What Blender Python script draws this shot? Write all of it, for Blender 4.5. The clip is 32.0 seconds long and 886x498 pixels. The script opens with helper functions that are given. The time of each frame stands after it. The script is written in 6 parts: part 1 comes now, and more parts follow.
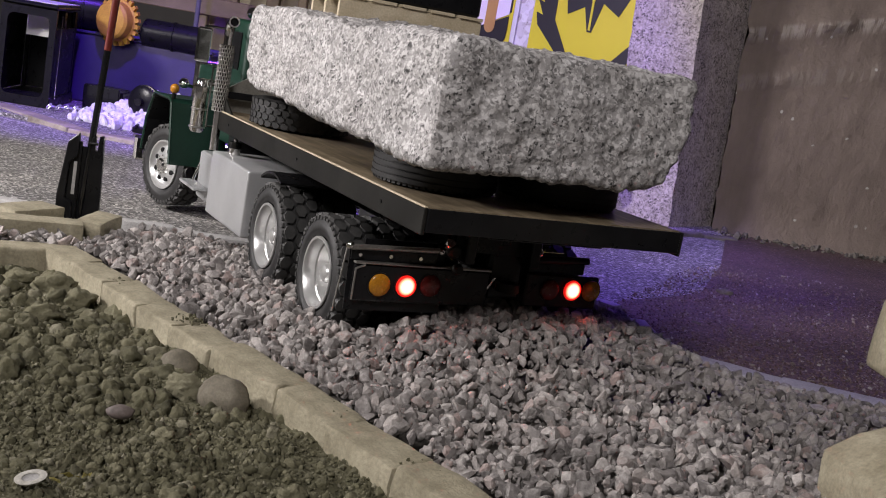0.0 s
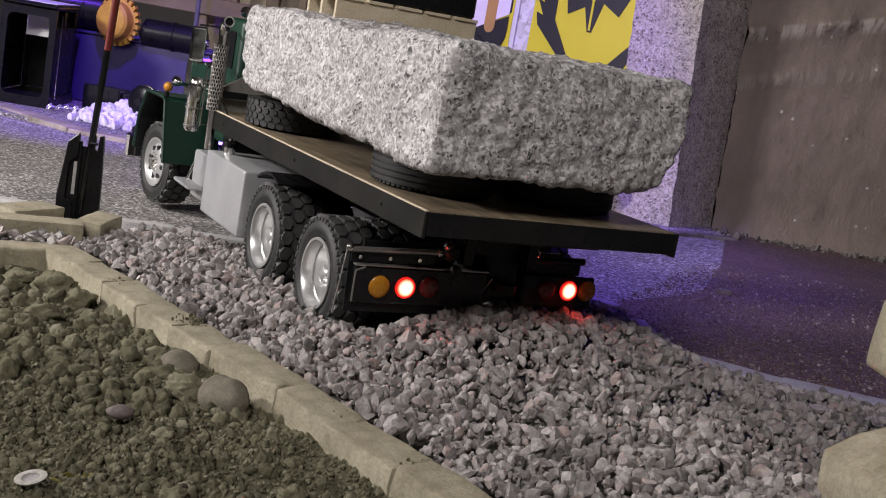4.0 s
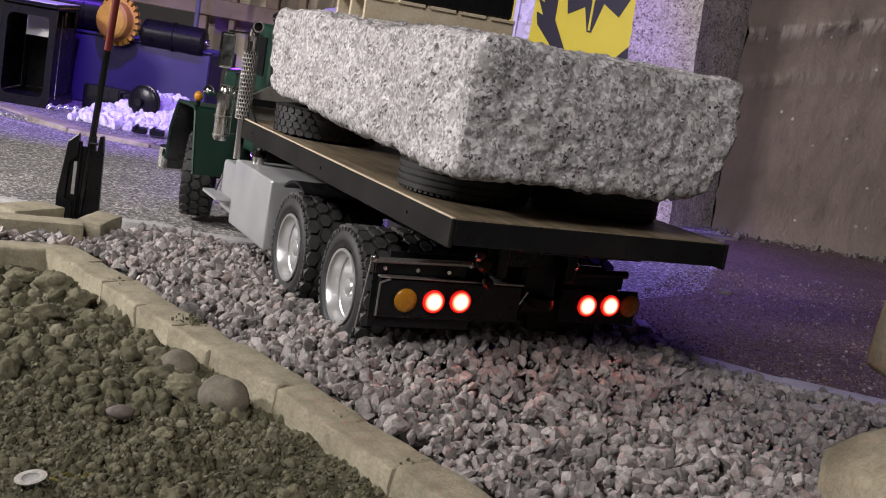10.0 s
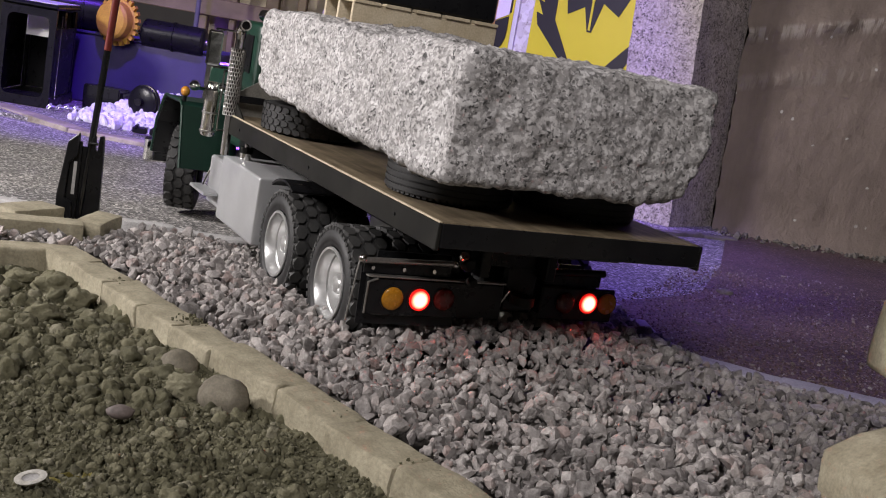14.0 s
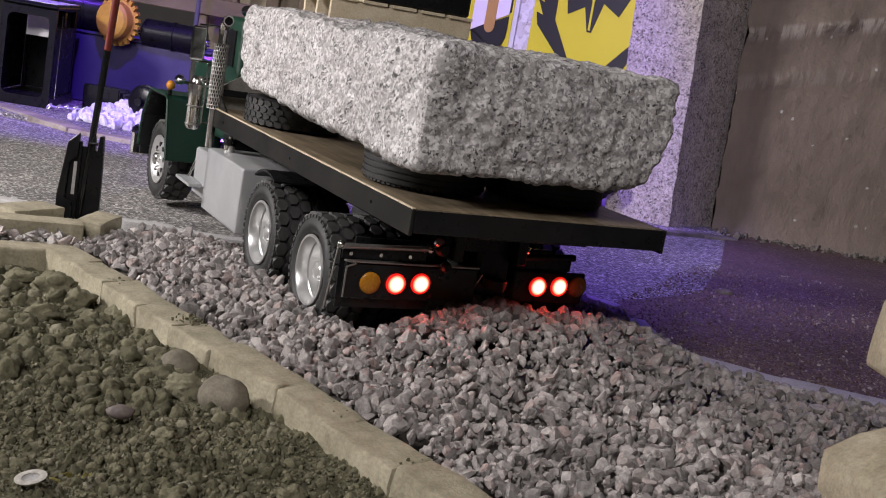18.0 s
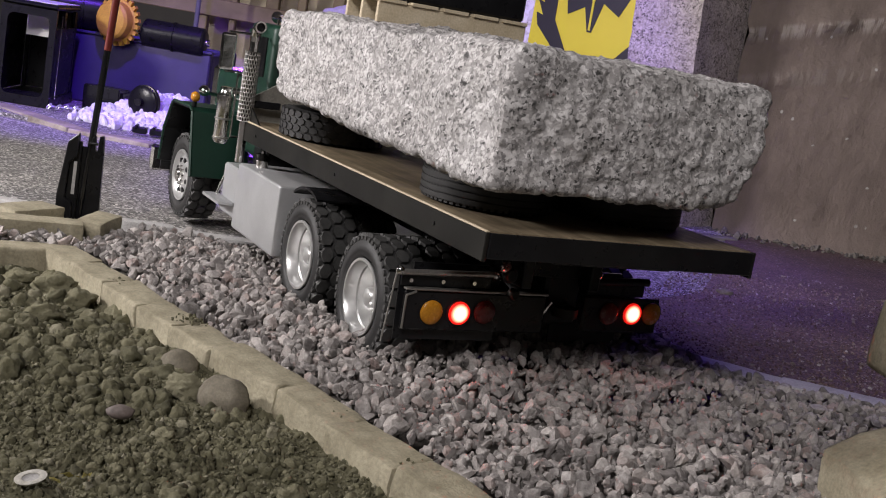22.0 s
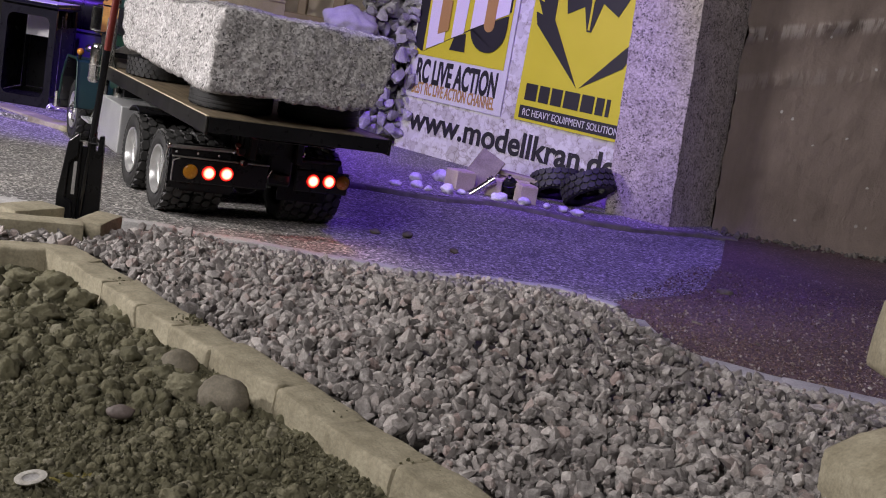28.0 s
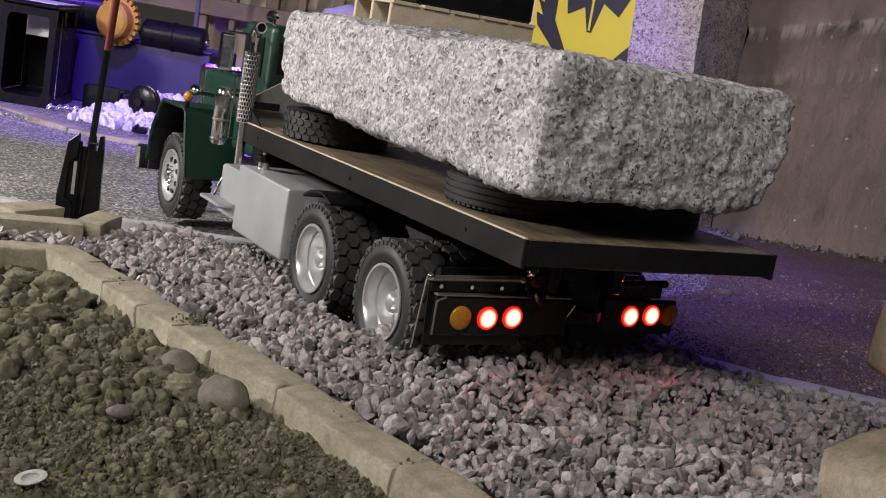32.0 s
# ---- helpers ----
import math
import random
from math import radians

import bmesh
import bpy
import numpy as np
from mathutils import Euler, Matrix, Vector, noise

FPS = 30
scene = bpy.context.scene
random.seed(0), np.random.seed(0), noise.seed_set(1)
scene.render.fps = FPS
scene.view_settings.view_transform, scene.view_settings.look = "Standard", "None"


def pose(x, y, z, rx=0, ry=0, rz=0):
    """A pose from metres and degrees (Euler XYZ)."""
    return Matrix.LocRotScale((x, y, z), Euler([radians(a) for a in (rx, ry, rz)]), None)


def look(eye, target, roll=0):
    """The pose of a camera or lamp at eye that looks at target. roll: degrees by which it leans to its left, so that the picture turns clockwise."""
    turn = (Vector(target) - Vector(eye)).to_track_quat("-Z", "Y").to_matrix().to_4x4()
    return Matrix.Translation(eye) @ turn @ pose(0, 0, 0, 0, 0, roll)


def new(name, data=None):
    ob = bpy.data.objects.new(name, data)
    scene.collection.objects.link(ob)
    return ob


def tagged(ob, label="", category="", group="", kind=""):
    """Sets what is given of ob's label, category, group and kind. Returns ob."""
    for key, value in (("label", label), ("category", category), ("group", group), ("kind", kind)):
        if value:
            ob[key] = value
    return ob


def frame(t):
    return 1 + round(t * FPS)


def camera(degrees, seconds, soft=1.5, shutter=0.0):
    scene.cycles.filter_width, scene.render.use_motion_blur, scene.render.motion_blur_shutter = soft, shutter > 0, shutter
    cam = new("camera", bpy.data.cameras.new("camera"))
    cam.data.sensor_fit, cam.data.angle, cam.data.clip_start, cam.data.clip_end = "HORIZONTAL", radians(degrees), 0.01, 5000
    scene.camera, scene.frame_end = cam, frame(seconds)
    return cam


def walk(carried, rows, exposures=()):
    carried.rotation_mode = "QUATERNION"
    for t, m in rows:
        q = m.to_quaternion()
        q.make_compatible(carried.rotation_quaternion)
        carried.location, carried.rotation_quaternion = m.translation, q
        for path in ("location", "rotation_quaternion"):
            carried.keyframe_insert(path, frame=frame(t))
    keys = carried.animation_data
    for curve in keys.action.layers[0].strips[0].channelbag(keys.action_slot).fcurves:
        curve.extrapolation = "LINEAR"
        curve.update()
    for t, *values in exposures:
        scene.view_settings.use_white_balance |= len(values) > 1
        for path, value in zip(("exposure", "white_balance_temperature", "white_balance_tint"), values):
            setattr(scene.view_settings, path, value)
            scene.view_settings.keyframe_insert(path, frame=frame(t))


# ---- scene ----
cam = camera(42.53, 32.0, soft=1.05, shutter=0.5)
EYE = look((0, 0, 0.386), (0, 0.98269, 0.386 - 0.18524), 10.04)
walk(cam, [(0, EYE), (32, EYE)], exposures=[(0, 0.0), (6, -0.03), (7, -0.08), (9, 0.0), (20, 0.03), (25, 0.0), (27.5, -0.22), (29, -0.22), (30, -0.1), (31, 0.0), (32, 0.0)])

# ---------------------------------------------------------------- light
world = bpy.data.worlds.new("hall_air")
scene.world = world
world.use_nodes = True
world.node_tree.nodes["Background"].inputs[0].default_value = (0.75, 0.8, 1.0, 1)
world.node_tree.nodes["Background"].inputs[1].default_value = 0.02


def area_lamp(name, eye, target, size, watts, colour, spread=180):
    data = bpy.data.lights.new(name, "AREA")
    data.shape, data.size, data.energy, data.color, data.spread = "DISK", size, watts, colour, radians(spread)
    ob = new(name, data)
    ob.matrix_world = look(eye, target)
    return ob


def spot_lamp(name, eye, target, degrees, watts, colour, blend=0.25, radius=0.03):
    data = bpy.data.lights.new(name, "SPOT")
    data.spot_size, data.spot_blend, data.energy, data.color, data.shadow_soft_size = radians(degrees), blend, watts, colour, radius
    ob = new(name, data)
    ob.matrix_world = look(eye, target)
    return ob


# white floodlight of the stand, added unseen hall fill, violet show spots
area_lamp("flood_light", (-2.2, 1.3, 0.98), (-0.35, 1.85, 0.05), 0.3, 36, (1.0, 0.945, 0.945), 140)
area_lamp("hall_fill", (-0.85, -1.45, 2.5), (0.1, 1.1, 0.05), 1.2, 83, (1.0, 0.945, 0.945))
spot_lamp("violet_spot", (-0.35, 2.35, 1.6), (0.08, 3.15, 0.2), 44, 88, (0.21, 0.055, 1.0), 0.4)
spot_lamp("violet_spot_road", (0.1, 2.3, 1.9), (0.1, 2.4, 0.0), 50, 88, (0.15, 0.035, 1.0), 0.6)
spot_lamp("violet_spot_path", (0.95, 2.7, 1.9), (0.75, 2.1, 0.0), 58, 38, (0.13, 0.03, 1.0), 0.8)
spot_lamp("violet_spot_left", (-0.75, 1.9, 2.4), (-0.95, 3.2, 0.1), 36, 370, (0.2, 0.06, 1.0), 0.5)

# ---------------------------------------------------------------- materials


def nodes_of(name):
    m = bpy.data.materials.new(name)
    m.use_nodes = True
    nt = m.node_tree
    return m, nt, nt.nodes["Principled BSDF"]


def add(nt, kind, **values):
    n = nt.nodes.new(kind)
    for k, v in values.items():
        n.inputs[k.replace("_", " ")].default_value = v
    return n


def ramp(nt, fac, stops):
    r = nt.nodes.new("ShaderNodeValToRGB")
    el = r.color_ramp.elements
    while len(el) < len(stops):
        el.new(0.5)
    for e, (p, c) in zip(el, stops):
        e.position, e.color = p, (*c, 1)
    nt.links.new(fac, r.inputs[0])
    return r.outputs[0]


def mix(nt, fac, a, b, mode="MIX"):
    m = nt.nodes.new("ShaderNodeMix")
    m.data_type, m.blend_type = "RGBA", mode
    for socket, v in ((m.inputs[0], fac), (m.inputs[6], a), (m.inputs[7], b)):
        if isinstance(v, (int, float)):
            socket.default_value = v
        elif isinstance(v, tuple):
            socket.default_value = (*v, 1)
        else:
            nt.links.new(v, socket)
    return m.outputs[2]


def grain(nt, scale, detail=4.0, rough=0.6):
    tc = nt.nodes.new("ShaderNodeTexCoord")
    n = add(nt, "ShaderNodeTexNoise", Scale=scale, Detail=detail, Roughness=rough)
    nt.links.new(tc.outputs["Object"], n.inputs["Vector"])
    return n.outputs[0]


def cells(nt, scale, feature="F1", out=0):
    tc = nt.nodes.new("ShaderNodeTexCoord")
    n = add(nt, "ShaderNodeTexVoronoi", Scale=scale)
    n.feature = feature
    nt.links.new(tc.outputs["Object"], n.inputs["Vector"])
    return n.outputs[out]


def bump(nt, p, height, strength=0.4, distance=0.001):
    b = add(nt, "ShaderNodeBump", Strength=strength, Distance=distance)
    nt.links.new(height, b.inputs["Height"])
    nt.links.new(b.outputs[0], p.inputs["Normal"])


def surface(name, a, b, scale=40, rough=0.6, metal=0.0, bumps=0.3, depth=0.0005, fine=400, spread=(0.3, 0.7), coat=0.0):
    """Two tones of one material with coarse stains, fine grain and relief."""
    m, nt, p = nodes_of(name)
    coarse = ramp(nt, grain(nt, scale), [(spread[0], a), (spread[1], b)])
    fine_out = grain(nt, fine, 3)
    tone = ramp(nt, fine_out, [(0.3, (0.78, 0.78, 0.78)), (0.7, (1.1, 1.1, 1.1))])
    nt.links.new(mix(nt, 1.0, coarse, tone, "MULTIPLY"), p.inputs["Base Color"])
    r = add(nt, "ShaderNodeMapRange", To_Min=max(0.03, rough - 0.12), To_Max=min(1, rough + 0.12))
    nt.links.new(grain(nt, scale * 2.3), r.inputs[0])
    nt.links.new(r.outputs[0], p.inputs["Roughness"])
    p.inputs["Metallic"].default_value = metal
    p.inputs["Coat Weight"].default_value = coat
    if bumps:
        bump(nt, p, fine_out, bumps, depth)
    return m


def island_mat(name, stops, speck=(0.9, 0.9, 0.88), rough=0.85, scale=90, bumps=0.5):
    """Loose stones: one tone for each stone, veins and grain over it."""
    m, nt, p = nodes_of(name)
    geo = nt.nodes.new("ShaderNodeNewGeometry")
    base = ramp(nt, geo.outputs["Random Per Island"], stops)
    g = grain(nt, scale, 5)
    veined = mix(nt, ramp(nt, g, [(0.5, (0, 0, 0)), (0.72, (0.55, 0.55, 0.55))]), base, speck)
    f = grain(nt, scale * 3.5, 6, 0.65)
    nt.links.new(mix(nt, 1.0, veined, ramp(nt, f, [(0.3, (0.7, 0.7, 0.7)), (0.7, (1.12, 1.12, 1.12))]), "MULTIPLY"), p.inputs["Base Color"])
    p.inputs["Roughness"].default_value = rough
    bump(nt, p, f, bumps, 0.0032)
    return m


def granite(name, dark, mid, light, scale=150.0, dents=1.0, flecks=0.09):
    m, nt, p = nodes_of(name)
    tc = nt.nodes.new("ShaderNodeTexCoord")
    bend = add(nt, "ShaderNodeTexNoise", Scale=scale * 0.9, Detail=4)
    nt.links.new(tc.outputs["Object"], bend.inputs["Vector"])
    moved = mix(nt, 2.2 / scale, tc.outputs["Object"], bend.outputs[1], "ADD")

    def crystal(size):
        v = add(nt, "ShaderNodeTexVoronoi", Scale=size)
        nt.links.new(moved, v.inputs["Vector"])
        sep = nt.nodes.new("ShaderNodeSeparateColor")
        nt.links.new(v.outputs[1], sep.inputs[0])
        return sep.outputs[0]
    half = tuple(0.5 * (a + b) for a, b in zip(dark, mid))
    coarse = crystal(scale)
    crystals = ramp(nt, coarse, [(0.0, half), (0.08, half), (0.2, mid), (0.55, mid), (0.75, light), (1.0, light)])
    mica = ramp(nt, crystal(scale * 1.35), [(0.0, (1, 1, 1)), (flecks, (1, 1, 1)), (flecks + 0.05, (0, 0, 0))])
    patch = ramp(nt, grain(nt, scale * 0.2, 4), [(0.42, (0, 0, 0)), (0.58, (1, 1, 1))])
    crystals = mix(nt, mix(nt, 1.0, mica, patch, "MULTIPLY"), crystals, dark)
    dusty = ramp(nt, grain(nt, scale * 0.08, 5), [(0.35, (0.84, 0.83, 0.82)), (0.65, (1.08, 1.08, 1.08))])
    f = grain(nt, scale * 3, 3)
    tone = mix(nt, 1.0, dusty, ramp(nt, f, [(0.3, (0.84, 0.84, 0.84)), (0.7, (1.07, 1.07, 1.07))]), "MULTIPLY")
    nt.links.new(mix(nt, 1.0, crystals, tone, "MULTIPLY"), p.inputs["Base Color"])
    p.inputs["Roughness"].default_value = 0.75
    h = mix(nt, 0.1, grain(nt, scale * 0.2, 4, 0.5), coarse)
    bump(nt, p, h, 0.9, 0.008 * dents)
    return m


def glow(name, colour, strength):
    m, nt, p = nodes_of(name)
    p.inputs["Base Color"].default_value = (*colour, 1)
    p.inputs["Emission Color"].default_value = (*colour, 1)
    p.inputs["Emission Strength"].default_value = strength
    return m


def bulb_glow(name, core, rim, hot, cool, r=0.0103):
    """A lit bulb seen through its lens: hottest in the middle."""
    m, nt, p = nodes_of(name)
    tc = nt.nodes.new("ShaderNodeTexCoord")
    far = nt.nodes.new("ShaderNodeVectorMath")
    far.operation = "LENGTH"
    nt.links.new(tc.outputs["Object"], far.inputs[0])
    out = add(nt, "ShaderNodeMapRange", From_Min=0.0, From_Max=r, To_Min=0.0, To_Max=1.0)
    nt.links.new(far.outputs["Value"], out.inputs[0])
    nt.links.new(ramp(nt, out.outputs[0], [(0.35, core), (0.95, rim)]), p.inputs["Emission Color"])
    power = add(nt, "ShaderNodeMapRange", From_Min=0.3, From_Max=1.0, To_Min=hot, To_Max=cool)
    nt.links.new(out.outputs[0], power.inputs[0])
    nt.links.new(power.outputs[0], p.inputs["Emission Strength"])
    p.inputs["Base Color"].default_value = (*rim, 1)
    return m


def speckled_road(name, tones, scale, white):
    m, nt, p = nodes_of(name)
    c = cells(nt, scale, out=1)
    sep = nt.nodes.new("ShaderNodeSeparateColor")
    nt.links.new(c, sep.inputs[0])
    col = ramp(nt, sep.outputs[0], [(0.0, tones[0]), (0.5, tones[1]), (0.82, tones[2]), (white, tones[2]), (min(white + 0.03, 1), tones[3])])
    stain = ramp(nt, grain(nt, 5, 5), [(0.3, (0.72, 0.72, 0.74)), (0.7, (1.12, 1.1, 1.06))])
    nt.links.new(mix(nt, 1.0, col, stain, "MULTIPLY"), p.inputs["Base Color"])
    p.inputs["Roughness"].default_value = 0.72
    bump(nt, p, cells(nt, scale), 0.6, 0.0012)
    return m


def ply():
    """Worn plywood: long streaks, scuffs and dirt."""
    m, nt, p = nodes_of("ply")
    tc = nt.nodes.new("ShaderNodeTexCoord")
    mp = add(nt, "ShaderNodeMapping", Scale=(95, 5, 20))
    nt.links.new(tc.outputs["Object"], mp.inputs["Vector"])
    streak = add(nt, "ShaderNodeTexNoise", Scale=1.0, Detail=5, Roughness=0.6)
    nt.links.new(mp.outputs[0], streak.inputs["Vector"])
    base = ramp(nt, streak.outputs[0], [(0.3, (0.12, 0.092, 0.058)), (0.5, (0.2, 0.16, 0.105)), (0.72, (0.32, 0.265, 0.18))])
    scuff = ramp(nt, grain(nt, 14, 6, 0.7), [(0.36, (0.5, 0.48, 0.45)), (0.6, (1.05, 1.03, 1.0))])
    nt.links.new(mix(nt, 1.0, base, scuff, "MULTIPLY"), p.inputs["Base Color"])
    p.inputs["Roughness"].default_value = 0.5
    bump(nt, p, streak.outputs[0], 0.25, 0.0006)
    return m


M = {}
M["tarmac"] = speckled_road("tarmac", ((0.045, 0.043, 0.041), (0.19, 0.183, 0.174), (0.38, 0.366, 0.348), (0.66, 0.64, 0.61)), 250, 0.88)
M["red_grit"] = speckled_road("red_grit", ((0.055, 0.034, 0.031), (0.115, 0.072, 0.062), (0.17, 0.11, 0.096), (0.3, 0.25, 0.23)), 300, 0.95)
M["gravel"] = island_mat("gravel", [(0.0, (0.14, 0.127, 0.12)), (0.25, (0.23, 0.21, 0.2)), (0.5, (0.31, 0.285, 0.27)), (0.8, (0.42, 0.385, 0.362)), (0.92, (0.34, 0.265, 0.243)), (1.0, (0.52, 0.485, 0.46))], (0.68, 0.65, 0.62), bumps=0.8)
M["soil"] = island_mat("soil", [(0.0, (0.062, 0.058, 0.031)), (0.35, (0.107, 0.1, 0.056)), (0.6, (0.13, 0.121, 0.07)), (0.9, (0.172, 0.16, 0.098)), (1.0, (0.26, 0.242, 0.175))], (0.19, 0.177, 0.118), 0.95, 60, 1.0)
M["pebble"] = island_mat("pebble", [(0, (0.7, 0.69, 0.67)), (1, (0.84, 0.83, 0.82))], (0.9, 0.9, 0.9), 0.6, 40, 0.2)
M["heap_stone"] = island_mat("heap_stone", [(0, (0.2, 0.19, 0.19)), (1, (0.46, 0.45, 0.45))], (0.7, 0.7, 0.7), 0.7, 40, 0.4)
M["sandstone"] = surface("sandstone", (0.205, 0.18, 0.118), (0.41, 0.37, 0.265), 22, 0.85, bumps=0.6, depth=0.0015, fine=260)
M["kerb_grey"] = surface("kerb_grey", (0.36, 0.35, 0.34), (0.5, 0.49, 0.48), 25, 0.8, bumps=0.5, depth=0.001)
M["kerb_dark"] = surface("kerb_dark", (0.1, 0.09, 0.08), (0.2, 0.18, 0.16), 25, 0.8, bumps=0.5, depth=0.001)
M["granite"] = granite("granite", (0.06, 0.058, 0.057), (0.39, 0.374, 0.368), (0.64, 0.622, 0.614), 300, 1.0, 0.12)
M["pillar"] = granite("pillar", (0.075, 0.064, 0.06), (0.45, 0.392, 0.372), (0.61, 0.545, 0.525), 250, 0.35, 0.2)


def plaster():
    """Rough brown render: patches, vertical scratches, paler bands, pale grit, dark spots for small pits."""
    m, nt, p = nodes_of("plaster")
    tc = nt.nodes.new("ShaderNodeTexCoord")
    base = ramp(nt, grain(nt, 3.2, 6), [(0.25, (0.17, 0.132, 0.113)), (0.75, (0.3, 0.24, 0.208))])
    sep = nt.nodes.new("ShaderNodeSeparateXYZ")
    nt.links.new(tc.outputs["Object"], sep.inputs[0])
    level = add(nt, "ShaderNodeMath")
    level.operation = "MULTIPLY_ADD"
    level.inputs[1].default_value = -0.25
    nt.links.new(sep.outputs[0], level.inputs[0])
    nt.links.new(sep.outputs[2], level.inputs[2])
    mp = add(nt, "ShaderNodeMapping", Scale=(70, 10, 9))
    nt.links.new(tc.outputs["Object"], mp.inputs["Vector"])
    scratch = add(nt, "ShaderNodeTexNoise", Scale=1.0, Detail=5, Roughness=0.6)
    nt.links.new(mp.outputs[0], scratch.inputs["Vector"])
    tone = ramp(nt, scratch.outputs[0], [(0.3, (0.94, 0.94, 0.94)), (0.7, (1.05, 1.05, 1.05))])
    base = mix(nt, 1.0, base, tone, "MULTIPLY")
    # colour made paler in two slanting bands over the ledges, broken by scratches
    pale_bands = ramp(nt, level.outputs[0], [(0.195, (0, 0, 0)), (0.205, (0.2, 0.2, 0.2)), (0.232, (0.2, 0.2, 0.2)), (0.245, (0, 0, 0)), (0.318, (0, 0, 0)), (0.334, (0.55, 0.55, 0.55)), (0.356, (0.55, 0.55, 0.55)), (0.364, (0, 0, 0))])
    band_breaks = ramp(nt, scratch.outputs[0], [(0.47, (0, 0, 0)), (0.56, (1, 1, 1))])
    base = mix(nt, mix(nt, 1.0, pale_bands, band_breaks, "MULTIPLY"), base, (0.5, 0.45, 0.41))
    for size, share, colour in ((42, (0.955, 0.965), (0.55, 0.53, 0.5)), (30, (0.94, 0.95), (0.045, 0.037, 0.03))):
        v = add(nt, "ShaderNodeTexVoronoi", Scale=size)
        bend = add(nt, "ShaderNodeTexNoise", Scale=size * 1.3, Detail=3)
        nt.links.new(tc.outputs["Object"], bend.inputs["Vector"])
        nt.links.new(mix(nt, 0.6 / size, tc.outputs["Object"], bend.outputs[1], "ADD"), v.inputs["Vector"])
        sep = nt.nodes.new("ShaderNodeSeparateColor")
        nt.links.new(v.outputs[1], sep.inputs[0])
        few = ramp(nt, sep.outputs[1], [(share[0], (0, 0, 0)), (share[1], (1, 1, 1))])
        small = ramp(nt, v.outputs[0], [(0.12, (1, 1, 1)), (0.2, (0, 0, 0))])
        base = mix(nt, mix(nt, 1.0, few, small, "MULTIPLY"), base, colour)
    nt.links.new(base, p.inputs["Base Color"])
    p.inputs["Roughness"].default_value = 0.9
    h = mix(nt, 0.07, grain(nt, 9, 9, 0.66), scratch.outputs[0])
    bump(nt, p, h, 0.8, 0.022)
    return m


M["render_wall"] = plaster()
M["chip"] = island_mat("chip", [(0, (0.16, 0.12, 0.11)), (0.7, (0.26, 0.22, 0.2)), (1, (0.42, 0.39, 0.37))], (0.4, 0.37, 0.35), 0.8, 60, 0.4)
M["grit"] = island_mat("grit", [(0, (0.06, 0.037, 0.033)), (0.6, (0.13, 0.08, 0.07)), (0.9, (0.2, 0.13, 0.11)), (1, (0.3, 0.24, 0.22))], (0.3, 0.25, 0.23), 0.8, 90, 0.4)
M["hall_wall"] = surface("hall_wall", (0.12, 0.11, 0.11), (0.17, 0.16, 0.155), 2, 0.9)
M["wood"] = surface("wood", (0.16, 0.115, 0.07), (0.32, 0.24, 0.155), 9, 0.55, bumps=0.3, depth=0.0006)
M["ply"] = ply()
M["pale_wood"] = surface("pale_wood", (0.46, 0.38, 0.25), (0.6, 0.52, 0.38), 30, 0.7)
M["steel"] = surface("steel", (0.006, 0.006, 0.005), (0.022, 0.021, 0.018), 9, 0.5, 0.2, 0.15, 0.0002)
M["black"] = surface("black", (0.006, 0.006, 0.007), (0.012, 0.012, 0.013), 30, 0.3, 0.0, 0.1, 0.0002)
for shade in ("steel", "black"):
    M[shade].node_tree.nodes["Principled BSDF"].inputs["Specular IOR Level"].default_value = 0.25
M["gloss_black"] = surface("gloss_black", (0.006, 0.006, 0.007), (0.01, 0.01, 0.011), 30, 0.16, 0.0, 0)
M["mirror"] = surface("mirror", (0.2, 0.21, 0.2), (0.24, 0.25, 0.24), 30, 0.04, 1.0, 0)
M["rubber"] = surface("rubber", (0.024, 0.024, 0.023), (0.05, 0.049, 0.047), 60, 0.62, 0.0, 0.35, 0.0005)
M["rubber_side"] = surface("rubber_side", (0.013, 0.013, 0.013), (0.028, 0.027, 0.027), 45, 0.6, 0.0, 0.25, 0.0004)
M["green"] = surface("green", (0.003, 0.024, 0.014), (0.005, 0.034, 0.02), 12, 0.42, 0.0, 0.05, 0.0001, coat=0.03)
M["alu"] = surface("alu", (0.52, 0.525, 0.53), (0.6, 0.605, 0.61), 14, 0.36, 0.55, 0.03, 0.0001, 1500)
M["rim"] = surface("rim", (0.66, 0.66, 0.65), (0.72, 0.72, 0.71), 20, 0.33, 0.75, 0, fine=3000)
M["chrome"] = surface("chrome", (0.76, 0.75, 0.72), (0.82, 0.8, 0.77), 30, 0.13, 1.0, 0)
M["mesh_steel"] = surface("mesh_steel", (0.32, 0.31, 0.29), (0.46, 0.44, 0.41), 60, 0.38, 0.85, 0.1)
M["amber"] = surface("amber", (0.42, 0.17, 0.012), (0.5, 0.22, 0.02), 60, 0.25, 0, 0.1)
M["red_lens"] = surface("red_lens", (0.1, 0.008, 0.006), (0.14, 0.012, 0.01), 60, 0.25, 0, 0.1)
M["red_lit"] = bulb_glow("red_lit", (1.0, 0.06, 0.035), (1.0, 0.02, 0.012), 80, 5)
M["red_ring"] = glow("red_ring", (1.0, 0.016, 0.01), 0.7)
M["amber_lit"] = bulb_glow("amber_lit", (1.0, 0.68, 0.09), (1.0, 0.5, 0.02), 8, 3)
M["marker_lit"] = glow("marker_lit", (1.0, 0.25, 0.02), 3.2)
M["cap_white"] = surface("cap_white", (0.42, 0.4, 0.35), (0.6, 0.58, 0.53), 90, 0.6, bumps=0.4)
M["red_paint"] = surface("red_paint", (0.1, 0.01, 0.007), (0.15, 0.016, 0.01), 40, 0.4)
M["orange"] = surface("orange", (0.46, 0.24, 0.03), (0.6, 0.34, 0.05), 30, 0.6)
